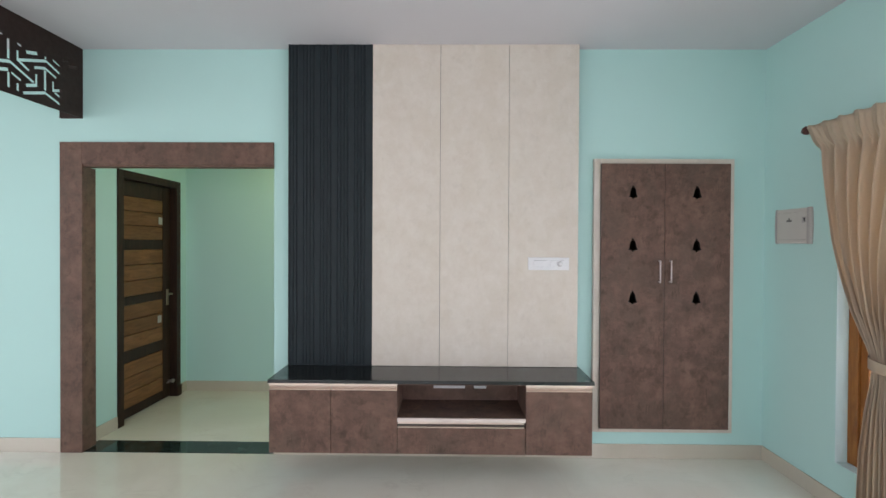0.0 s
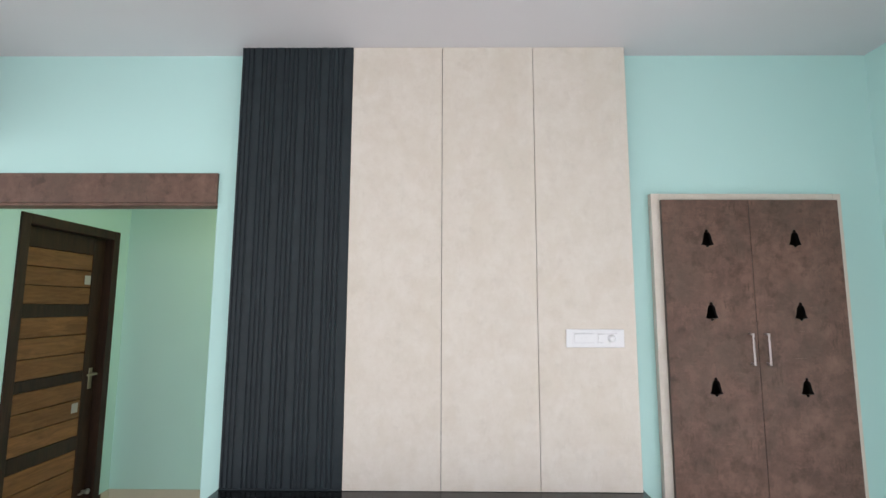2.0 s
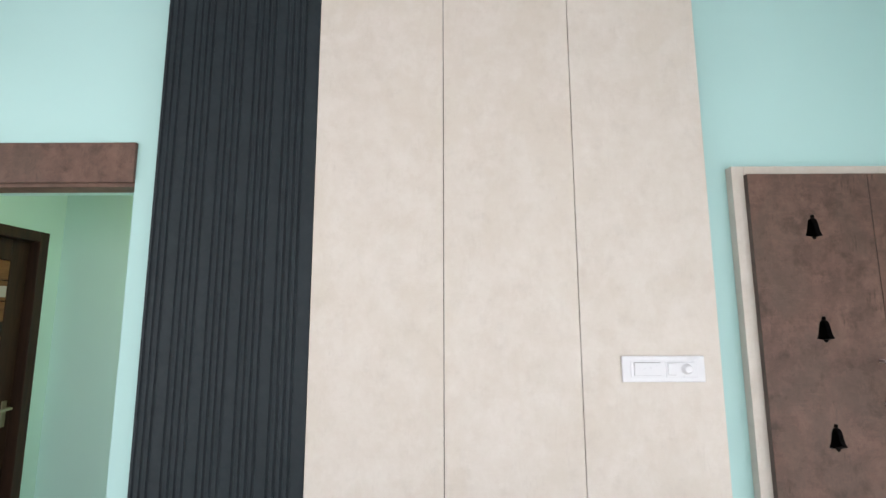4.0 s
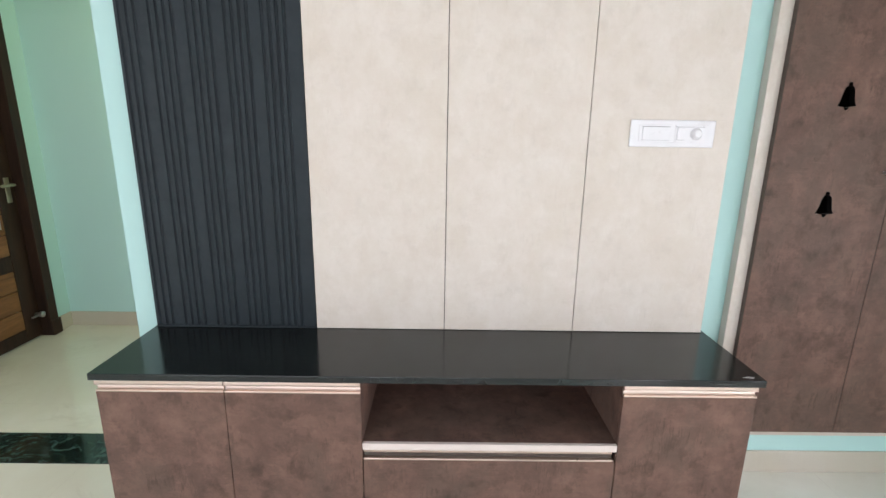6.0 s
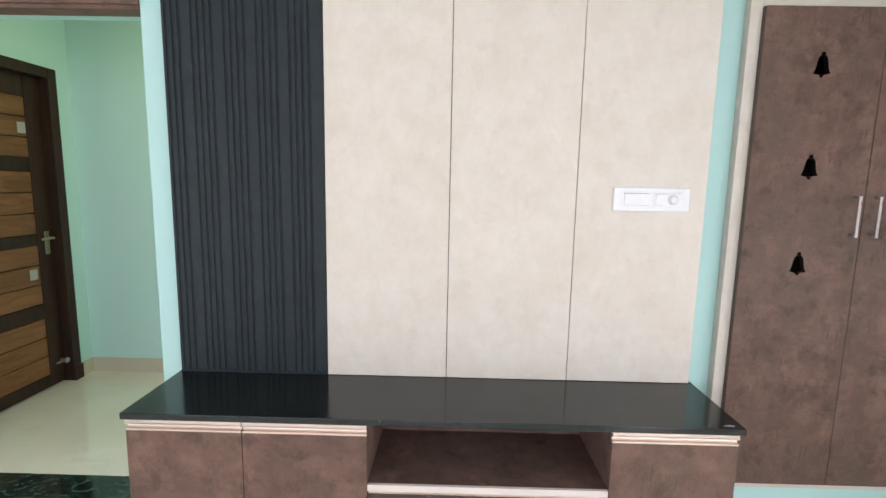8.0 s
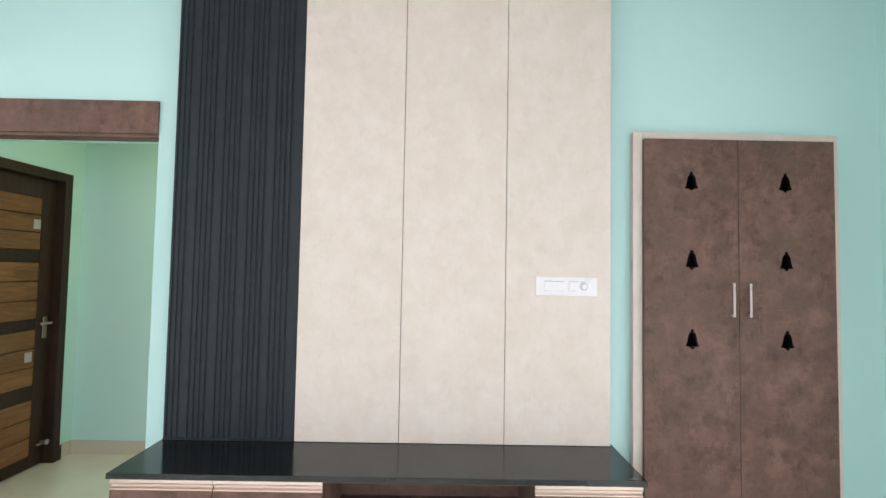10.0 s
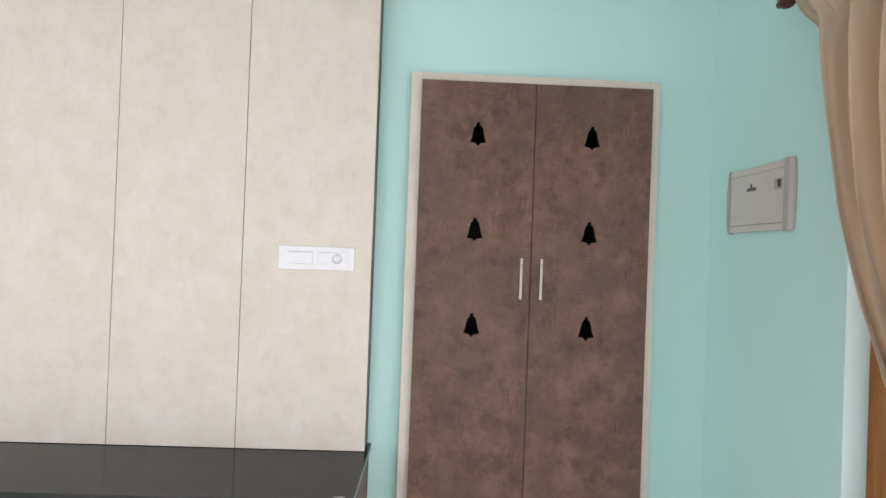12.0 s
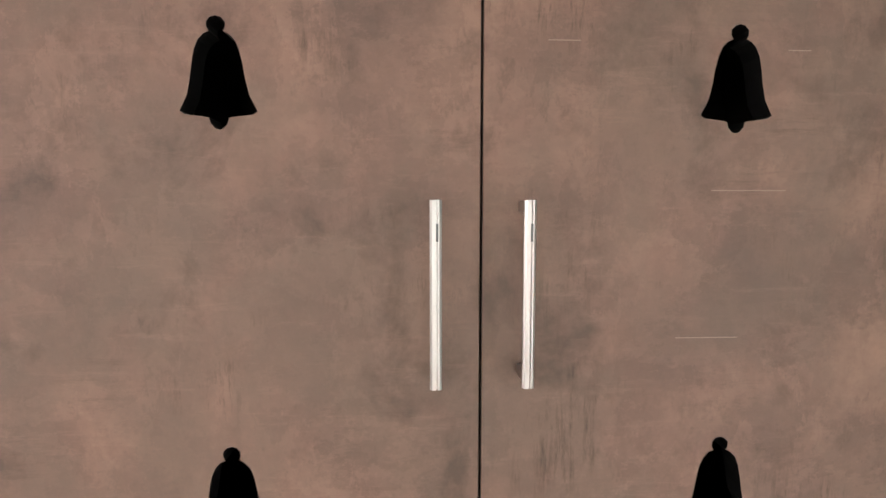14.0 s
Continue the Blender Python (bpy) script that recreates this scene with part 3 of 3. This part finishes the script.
def tv_unit():
    th = empty("tv_unit", (-0.09, WALL, 0.213), "wall-hung brown mottled television unit with open shelf and drawer", "tv unit")
    yb, yf, z0, z1 = WALL, 3.102, 0.205, 0.666
    x0, xa, xb, xc, x3 = -1.144, -0.738, -0.304, 0.535, 0.966
    ft = 0.018
    for a, b in ((x0 + 0.001, x0 + 0.018), (xb - 0.018, xb), (xc, xc + 0.018), (x3 - 0.018, x3 - 0.001)):
        part("side_panel", box((a, yf + ft + 0.001, z0 + 0.001), (b, yb, z1)), BROWN, th)
    for a, b in ((x0 + 0.0185, xb - 0.0185), (xb + 0.0005, xc - 0.0005), (xc + 0.0185, x3 - 0.0185)):
        part("bottom_panel", box((a, yf + ft + 0.001, z0 + 0.001), (b, yb, z0 + 0.018)), BROWN, th)
    part("shelf", box((xb + 0.0005, yf + 0.012, 0.421), (xc - 0.0005, yb - 0.0, 0.439)), BROWN, th)
    part("back_panel", box((xb + 0.0005, PF + 0.03, 0.4395), (xc - 0.0005, yb, z1 - 0.0005)), BROWN, th)
    part("shelf_edge", box((xb + 0.001, yf - 0.002, 0.415), (xc - 0.001, yf + 0.0115, 0.4395), 0.0015), REVEAL_EDGE, th, "pale edge strip of the open shelf")
    part("side_lip", box((xb - 0.0008, yf + 0.001, 0.24), (xb + 0.0002, yf + ft, z1 - 0.002)), BROWN, th)
    for a, b in ((x0, xa), (xa, xb), (xc, x3)):
        d = part("cupboard_door", box((a + 0.0012, yf, z0), (b - 0.0012, yf + ft, z1 - 0.048), 0.0008, 1), BROWN, th)
        profile_handle(a + 0.0012, b - 0.0012, z1 - 0.0005, yf, d)
    for cx in (-0.641, -0.562):
        part("chip", box((cx - 0.006, yf - 0.0016, z1 - 0.0065), (cx + 0.006, yf - 0.0012, z1 - 0.001)), BROWN_EDGE, th, "dark nick in the finger-pull")
    dr = part("drawer_front", box((xb + 0.003, yf, z0), (xc - 0.003, yf + ft, 0.377), 0.0008, 1), BROWN, th)
    h = part("profile_handle", box((xb + 0.003, yf + 0.009, 0.399), (xc - 0.010, yf + 0.018, 0.4145), 0.002), ROSE, dr, "rose gold aluminium finger-pull")
    part("bead", box((xb + 0.003, yf - 0.001, 0.3775), (xc - 0.010, yf + 0.017, 0.3835), 0.0015), ROSE, h)
    # Channel is dark brown here, with the recess's shade put into its colour.
    part("channel", box((xb + 0.004, yf + 0.013, 0.384), (xc - 0.011, yf + 0.017, 0.3985)), BROWN_EDGE, h)
    part("worktop_packer", box((xb + 0.0005, yf + 0.006, z1 - 0.012), (xc - 0.0005, yf + 0.03, z1 - 0.0005)), BROWN, th)
    wt = empty("worktop", (-0.087, WALL, z1), "polished black granite slab on the television unit", "worktop")
    part("slab", box((-1.147, 3.083, z1 + 0.0005), (0.974, PF - 0.0005, CT), 0.002, 2), BLACK_GRANITE, wt)
    part("smear", prism(bmesh.new(), [(0.905, 3.104), (0.938, 3.098), (0.948, 3.106), (0.930, 3.112)], "z", CT + 0.0001, CT + 0.0003), GREY_PLASTIC, wt, "pale dried smear")
    part("back_strip", box((-1.147, PF, z1 + 0.0005), (0.974, WALL, CT), 0.0005, 1), BLACK_GRANITE, wt)


REVEAL_EDGE = simple("pale_pink_edge_strip", (0.72, 0.63, 0.58), 0.35, vary=0.03)
tv_unit()


def socket_plate(x0, x1, z0, z1, y, label):
    th = empty("socket_plate", ((x0 + x1) / 2, y, (z0 + z1) / 2), label, "socket")
    part("plate", box((x0, y - 0.008, z0), (x1, y, z1), 0.003), WHITE_PLASTIC, th)
    part("insert", box((x0 + 0.012, y - 0.011, z0 + 0.012), (x1 - 0.012, y - 0.0082, z1 - 0.012), 0.001, 1), WHITE_PLASTIC, th)
    zc = (z0 + z1) / 2
    n = max(1, round((x1 - x0) / 0.08))
    for k in range(n):
        cx = x0 + (x1 - x0) * (k + 0.5) / n
        for dx, dz in ((-0.008, -0.008), (0.008, -0.008), (0, 0.010)):
            part("pin_hole", lathe([(0.003, -0.0112), (0.003, -0.0128)], (cx + dx, y, zc + dz), "y", 10), DARK_PLASTIC, th)


socket_plate(-0.078, 0.151, 0.525, 0.610, PF + 0.0295, "long white socket plate at the back of the open shelf")
socket_plate(0.216, 0.306, 0.525, 0.610, PF + 0.0295, "small white socket plate at the back of the open shelf")


# ---- prayer cupboard with bell cut-outs ----
def bell_outline(cx, zt):
    """The cut-out bell: knob, shoulders, flared skirt and clapper, 95 mm high and 66 mm wide."""
    half = [(0.0, 0.0), (0.0045, -0.0012), (0.0078, -0.0050), (0.0078, -0.0095), (0.0060, -0.0130), (0.0105, -0.0150), (0.0155, -0.0200),
            (0.0190, -0.0280), (0.0215, -0.0400), (0.0232, -0.0520), (0.0262, -0.0660), (0.0305, -0.0745), (0.0330, -0.0795),
            (0.0290, -0.0825), (0.0180, -0.0838), (0.0085, -0.0852), (0.0070, -0.0905), (0.0035, -0.0945), (0.0, -0.0955)]
    right = [(cx + a, zt + b) for a, b in half]
    left = [(cx - a, zt + b) for a, b in half[1:-1]][::-1]
    return right + left


def cupboard():
    th = empty("prayer_cupboard", (1.594, WALL, 0.205), "closed brown double-door cupboard with bell cut-outs and beige frame", "cupboard")
    fx0, fx1, fz0, fz1 = 1.086, 2.100, 0.206, 2.204
    dx0, dx1, dz0, dz1, mid = 1.130, 2.061, 0.239, 2.166, 1.589
    yf = 3.500
    part("frame_side", box((fx0, yf, fz0), (dx0 + 0.004, WALL, fz1), 0.002), BEIGE, th, "beige laminate frame")
    part("frame_side", box((dx1 - 0.004, yf, fz0), (fx1, WALL, fz1), 0.002), BEIGE, th, "beige laminate frame")
    part("frame_head", box((dx0 + 0.0045, yf, dz1 - 0.004), (dx1 - 0.0045, WALL, fz1), 0.002), BEIGE, th, "beige laminate frame")
    part("frame_foot", box((dx0 + 0.0045, yf, fz0), (dx1 - 0.0045, WALL, dz0 + 0.004), 0.002), BEIGE, th, "beige laminate frame")
    ix0, ix1, iz0, iz1, yb = dx0 + 0.0045, dx1 - 0.0045, dz0 + 0.0045, dz1 - 0.0045, WALL + 0.30
    part("side_panel", box((ix0, yf, iz0), (ix0 + 0.016, yb, iz1)), BROWN_EDGE, th)
    part("side_panel", box((ix1 - 0.016, yf, iz0), (ix1, yb, iz1)), BROWN_EDGE, th)
    part("top_panel", box((ix0 + 0.0165, yf, iz1 - 0.016), (ix1 - 0.0165, yb, iz1)), BROWN_EDGE, th)
    part("bottom_panel", box((ix0 + 0.0165, yf, iz0), (ix1 - 0.0165, yb, iz0 + 0.016)), BROWN_EDGE, th)
    # Back panel near-black: the dark of the hollow is put into the colour.
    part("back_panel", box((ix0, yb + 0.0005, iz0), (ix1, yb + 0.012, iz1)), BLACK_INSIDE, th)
    for a, b, bx, hx in ((dx0, mid - 0.0012, 1.3608, 1.5470), (mid + 0.0012, dx1, 1.8198, 1.6262)):
        leaf = part("door", box((a, 3.475, dz0), (b, 3.4985, dz1), 0.0010, 1), BROWN, th)
        cutter = bmesh.new()
        for zt in (2.005, 1.623, 1.242):
            prism(cutter, bell_outline(bx, zt), "y", 3.46, 3.52)
        cut(leaf, cutter)
        # Cut faces of the bells take the same black as painted-in shade.
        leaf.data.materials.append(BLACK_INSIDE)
        # Leaf sides take a darker brown: the gap's shadow put into the colour.
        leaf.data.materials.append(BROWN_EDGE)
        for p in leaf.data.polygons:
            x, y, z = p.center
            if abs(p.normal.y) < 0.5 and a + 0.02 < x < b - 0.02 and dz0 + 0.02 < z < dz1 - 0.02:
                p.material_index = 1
            elif abs(p.normal.x) > 0.9:
                p.material_index = 2
        w = 0.0050
        bar = [(hx - w, 3.4455), (hx - w, 3.4425), (hx - w + 0.002, 3.4405), (hx + 0.0002, 3.4405), (hx + 0.0004, 3.4435), (hx + 0.0014, 3.4435), (hx + 0.0016, 3.4405),
               (hx + w - 0.002, 3.4405), (hx + w, 3.4425), (hx + w, 3.4455), (hx + w - 0.002, 3.4480), (hx - w + 0.002, 3.4480)]
        hd = part("handle", prism(bmesh.new(), bar, "z", 1.3055, 1.4665), STEEL, leaf, "slim steel bar handle")
        part("slot", box((hx + 0.0001, 3.4400, 1.432), (hx + 0.0020, 3.4404, 1.447)), DARK_PLASTIC, hd)
        for z in (1.3115, 1.4605):
            part("post", box((hx - 0.0038, 3.4485, z - 0.004), (hx + 0.0038, 3.4748, z + 0.0055), 0.001, 1), STEEL, hd)
    for x0, x1, z in ((1.800, 1.870, 1.476), (1.772, 1.831, 1.339), (1.647, 1.676, 1.607), (1.865, 1.886, 1.601)):
        part("scratch", box((x0, 3.4747, z - 0.0004), (x1, 3.4749, z + 0.0004)), SCRATCH, leaf, "thin pale scratch")


cupboard()


# ---- distribution box ----
def distribution_box():
    x = EAST
    y0, y1, z0, z1 = 3.065, 3.402, 1.589, 1.827
    th = empty("distribution_box", (x, (y0 + y1) / 2, (z0 + z1) / 2), "closed cream electric distribution box on the aqua wall", "electric box")
    part("case", box((x - 0.010, y0 + 0.016, z0 + 0.006), (x, y1 - 0.016, z1 - 0.006), 0.003), CREAM_METAL, th)

    def cap(edge, inner):
        """A moulded end piece: bowed along its height, rounded over towards the wall, with soft corners."""
        bm = bmesh.new()
        rows = []
        for k in range(17):
            f = k / 16
            end = 1 - (2 * abs(f - 0.5)) ** 6
            pull = 0.005 * (2 * f - 1) ** 2 + (0.003 if k in (0, 16) else 0)
            outer = edge + (inner - edge) * pull / abs(inner - edge)
            z = z0 + (z1 - z0) * f
            row = [(x - 0.001, outer), (x - 0.008, outer)]
            for i in range(1, 6):
                a = i / 5 * math.pi / 2
                row.append((x - 0.008 - (0.011 + 0.002 * end) * math.sin(a), outer + (inner - edge) * 0.42 * (1 - math.cos(a))))
            row += [(x - 0.0185 - 0.002 * end, inner), (x - 0.001, inner)]
            rows.append([bm.verts.new((p, q, z)) for p, q in row])
        for A, B in zip(rows, rows[1:]):
            for i in range(len(A)):
                j = (i + 1) % len(A)
                bm.faces.new((A[i], A[j], B[j], B[i]))
        bm.faces.new(rows[0])
        bm.faces.new(rows[-1][::-1])
        return bm

    part("end_cap", cap(y0, y0 + 0.034), GREY_PLASTIC, th, "moulded grey end cap", smooth=True)
    part("end_cap", cap(y1, y1 - 0.022), GREY_PLASTIC, th, "moulded grey end cap", smooth=True)
    a, b = y0 + 0.0345, y1 - 0.0225
    part("rail", box((x - 0.0175, a, z1 - 0.028), (x - 0.0105, b, z1 - 0.003), 0.003), CREAM_METAL, th)
    part("rail", box((x - 0.0175, a, z0 + 0.003), (x - 0.0105, b, z0 + 0.028), 0.003), CREAM_METAL, th)
    part("seam", box((x - 0.0125, a, z0 + 0.0282), (x - 0.0105, b, z1 - 0.0282)), BADGE_GREY, th, "dark seam round the door")
    door = part("door", box((x - 0.0170, a + 0.001, z0 + 0.0292), (x - 0.0128, b - 0.001, z1 - 0.0292), 0.001), CREAM_METAL, th)
    latch = part("latch", box((x - 0.0185, y0 + 0.043, 1.728), (x - 0.0172, y0 + 0.080, 1.766), 0.0005, 1), GREY_PLASTIC, door, "grey latch")
    part("catch", prism(bmesh.new(), [(y0 + 0.050, 1.735), (y0 + 0.060, 1.735), (y0 + 0.066, 1.760), (y0 + 0.050, 1.760)], "x", x - 0.0200, x - 0.0187), DARK_PLASTIC, latch)
    part("badge", box((x - 0.0182, 3.236, 1.738), (x - 0.0172, 3.284, 1.750)), BADGE_GREY, door, "small grey maker's badge")
    part("badge", box((x - 0.0182, 3.256, 1.7505), (x - 0.0172, 3.266, 1.764)), BADGE_GREY, door, "small grey maker's badge")


distribution_box()


# ---- window, rod and curtain ----
def east_window():
    th = empty("window_1", (EAST + 0.11, 1.9, WIN_Z0), "tall window with orange varnished wooden frame and clear panes", "window", kind="structure")
    xa, xb = EAST + 0.072, EAST + 0.152
    y0, y1, z0, z1 = WIN_Y0, WIN_Y1, WIN_Z0, WIN_Z1
    part("window_frame", box((xa, y1 - 0.07, z0), (xb, y1, z1), 0.004), WINDOW_WOOD, th)
    part("window_frame", box((xa, y0, z0), (xb, y0 + 0.07, z1), 0.004), WINDOW_WOOD, th)
    part("window_frame", box((xa, y0 + 0.0705, z0), (xb, y1 - 0.0705, z0 + 0.07), 0.004), WINDOW_WOOD, th)
    part("window_frame", box((xa, y0 + 0.0705, z1 - 0.07), (xb, y1 - 0.0705, z1), 0.004), WINDOW_WOOD, th)
    n = 4
    w = (y1 - y0 - 0.14 - (n - 1) * 0.06) / n
    for k in range(n):
        a = y0 + 0.07 + k * (w + 0.06)
        if k:
            part("mullion", box((xa, a - 0.0595, z0 + 0.0705), (xb, a - 0.0005, z1 - 0.0705), 0.004), WINDOW_WOOD, th)
        s = part("sash", box((xa + 0.015, a + 0.001, z0 + 0.071), (xa + 0.05, a + 0.055, z1 - 0.071), 0.004), WINDOW_WOOD, th)
        part("stile", box((xa + 0.015, a + w - 0.055, z0 + 0.071), (xa + 0.05, a + w - 0.001, z1 - 0.071), 0.004), WINDOW_WOOD, s)
        part("rail", box((xa + 0.015, a + 0.0555, z0 + 0.071), (xa + 0.05, a + w - 0.0555, z0 + 0.13), 0.004), WINDOW_WOOD, s)
        part("rail", box((xa + 0.015, a + 0.0555, z1 - 0.13), (xa + 0.05, a + w - 0.0555, z1 - 0.071), 0.004), WINDOW_WOOD, s)
        g = part("pane", box((xa + 0.030, a + 0.0555, z0 + 0.1305), (xa + 0.035, a + w - 0.0555, z1 - 0.1305)), GLASS, s)
        g.visible_shadow = False
        bars = max(1, round((w - 0.11) / 0.12)) + 1
        for i in range(1, bars):
            yb = a + 0.055 + (w - 0.11) * i / bars
            part("grille_bar", box((xa + 0.055, yb - 0.008, z0 + 0.0705), (xa + 0.071, yb + 0.008, z1 - 0.0705)), CREAM_METAL, th, "square iron grille bar")
    rv = 0.004
    bm = box((EAST + 0.001, y1 - rv, z0 + rv), (xa - 0.001, y1 - 0.0002, z1 - rv))
    add_box(bm, (EAST + 0.001, y0 + 0.0002, z0 + rv), (xa - 0.001, y0 + rv, z1 - rv))
    add_box(bm, (EAST + 0.001, y0 + rv, z0 + 0.0002), (xa - 0.001, y1 - rv, z0 + rv))
    add_box(bm, (EAST + 0.001, y0 + rv, z1 - rv), (xa - 0.001, y1 - rv, z1 - 0.0002))
    structure("window_reveal", bm, REVEAL_PAINT, "pale painted plaster reveal of the window")


east_window()

ROD_X, ROD_Z = 2.262, 2.298


def curtain_rod():
    th = empty("curtain_rod", (ROD_X, 1.9, ROD_Z), "dark reddish wooden curtain rod with turned finials", "curtain rod")
    part("rod", lathe([(0.013, 0.42), (0.013, 2.985)], (ROD_X, 0, ROD_Z), "y", 18), ROD_WOOD, th)
    prof = [(0.006, 0), (0.016, 0.004), (0.016, 0.012), (0.010, 0.016), (0.022, 0.024), (0.027, 0.038), (0.024, 0.052), (0.014, 0.062), (0.009, 0.068), (0.011, 0.074), (0.004, 0.080)]
    part("finial", lathe([(r, h + 2.985) for r, h in prof], (ROD_X, 0, ROD_Z), "y", 22), ROD_WOOD, th)
    part("finial", lathe([(r, 0.42 - h) for r, h in prof], (ROD_X, 0, ROD_Z), "y", 22), ROD_WOOD, th)
    for y in (2.955, 0.47):
        part("bracket", box((ROD_X + 0.0135, y - 0.009, ROD_Z - 0.012), (EAST, y + 0.009, ROD_Z + 0.012), 0.003), ROD_WOOD, th)


curtain_rod()


def curtain():
    """Pinch-pleated cloth drawn aside by a tieback: pleats on the heading, gathered at the tie, falling to the floor."""
    th = empty("curtain", (ROD_X, 2.5, 0.02), "beige pinch-pleated curtain tied back beside the window", "curtain")
    z_top, z_tie, z_bot = 2.302, 0.970, 0.012
    heights = [0.0, 0.22, 0.49, 0.73, 0.88, 0.97, 1.05, 1.22, 1.40, 1.62, 1.86, 2.05, 2.16, 2.32]
    outers = [2.605, 2.600, 2.585, 2.550, 2.512, 2.503, 2.540, 2.646, 2.722, 2.795, 2.846, 2.878, 2.890, 2.975]

    def span(z):
        """Outer and inner edge of the cloth along the wall at a height."""
        outer = float(np.interp(z, heights, outers))
        inner = 2.375 - (0.445 * ((z - z_tie) / 1.35) ** 1.5 if z > z_tie else 0.12 * ((z_tie - z) / z_tie) ** 0.8)
        return outer, inner

    nu, nz, pleats = 270, 96, 9
    bm = bmesh.new()
    grid = []
    for j in range(nz + 1):
        z = z_top + (z_bot - z_top) * j / nz
        o, i = span(z)
        row = []
        gather = 1 - min(1, abs(z - z_tie) / 0.9)
        for k in range(nu + 1):
            u = k / nu
            y = o + (i - o) * u
            ph = u * pleats * 2 * math.pi
            drift = 1.1 * noise.noise((u * 4.0, z * 0.55, 9.0)) + 0.25 * math.sin(z * 2.1 + u * 7)
            w = 1 - 2 * abs(math.cos((ph + drift) / 2)) ** 2.6
            heading = max(0.0, min(1.0, (z - (z_top - 0.17)) / 0.06))
            amp = (0.032 + 0.016 * noise.noise((u * 6, z * 0.9, 1.0))) * (1 - 0.35 * heading) * (1 - 0.45 * gather)
            pinch = math.exp(-((z - (z_top - 0.150)) / 0.045) ** 2)
            sharp = math.copysign(abs(w) ** (0.8 + 2.2 * pinch), w)
            x = ROD_X - 0.030 - 0.024 * heading - amp * (1 - 0.60 * heading) * sharp + 0.004 * noise.noise((u * 30, z * 3, 2.0)) + 0.008 * math.sin(3.1 * ph + z * 3) * (0.3 + gather)
            x = min(x, EAST - 0.012)
            y += 0.010 * (math.cos(ph + 0.6) - 0.8) * (1 - heading) + 0.004 * noise.noise((u * 22, z * 2, 5.0))
            row.append(bm.verts.new((x, y, z + 0.006 * math.sin(ph) * (1 if j == 0 else 0))))
        grid.append(row)
    for A, B in zip(grid, grid[1:]):
        for k in range(nu):
            bm.faces.new((A[k], A[k + 1], B[k + 1], B[k]))
    cloth = part("cloth", bm, CURTAIN, th, smooth=True)
    sol = cloth.modifiers.new("thickness", "SOLIDIFY")
    sol.thickness = 0.0018
    # tieback band round the gathered cloth, running back to the wall
    bm = bmesh.new()
    loops = []
    for s in range(40):
        a = 2 * math.pi * s / 40
        cy, cx = 2.432 + 0.080 * math.cos(a), ROD_X - 0.030 + 0.058 * math.sin(a)
        cx = min(cx, EAST - 0.012)
        dz = 0.012 * math.cos(a)
        loops.append([bm.verts.new((cx, cy, z_tie + h + dz)) for h in (-0.029, -0.024, 0.024, 0.029)])
    for s in range(40):
        A, B = loops[s], loops[(s + 1) % 40]
        for k in range(3):
            bm.faces.new((A[k], B[k], B[k + 1], A[k + 1]))
    band = part("tieback", bm, CURTAIN, th, "matching cloth tieback", smooth=True)
    sol = band.modifiers.new("thickness", "SOLIDIFY")
    sol.thickness = 0.003


curtain()


# ---- passage ceiling lamp ----
lamp = empty("ceiling_light", (-1.15, 4.4, CEIL), "small square warm ceiling light in the passage", "ceiling light")
part("body", box((-1.42, 4.13, CEIL - 0.05), (-0.88, 4.67, CEIL), 0.004), WHITE_PLASTIC, lamp)
part("diffuser", box((-1.40, 4.15, CEIL - 0.062), (-0.90, 4.65, CEIL - 0.0505), 0.004), LAMP_GLOW, lamp)
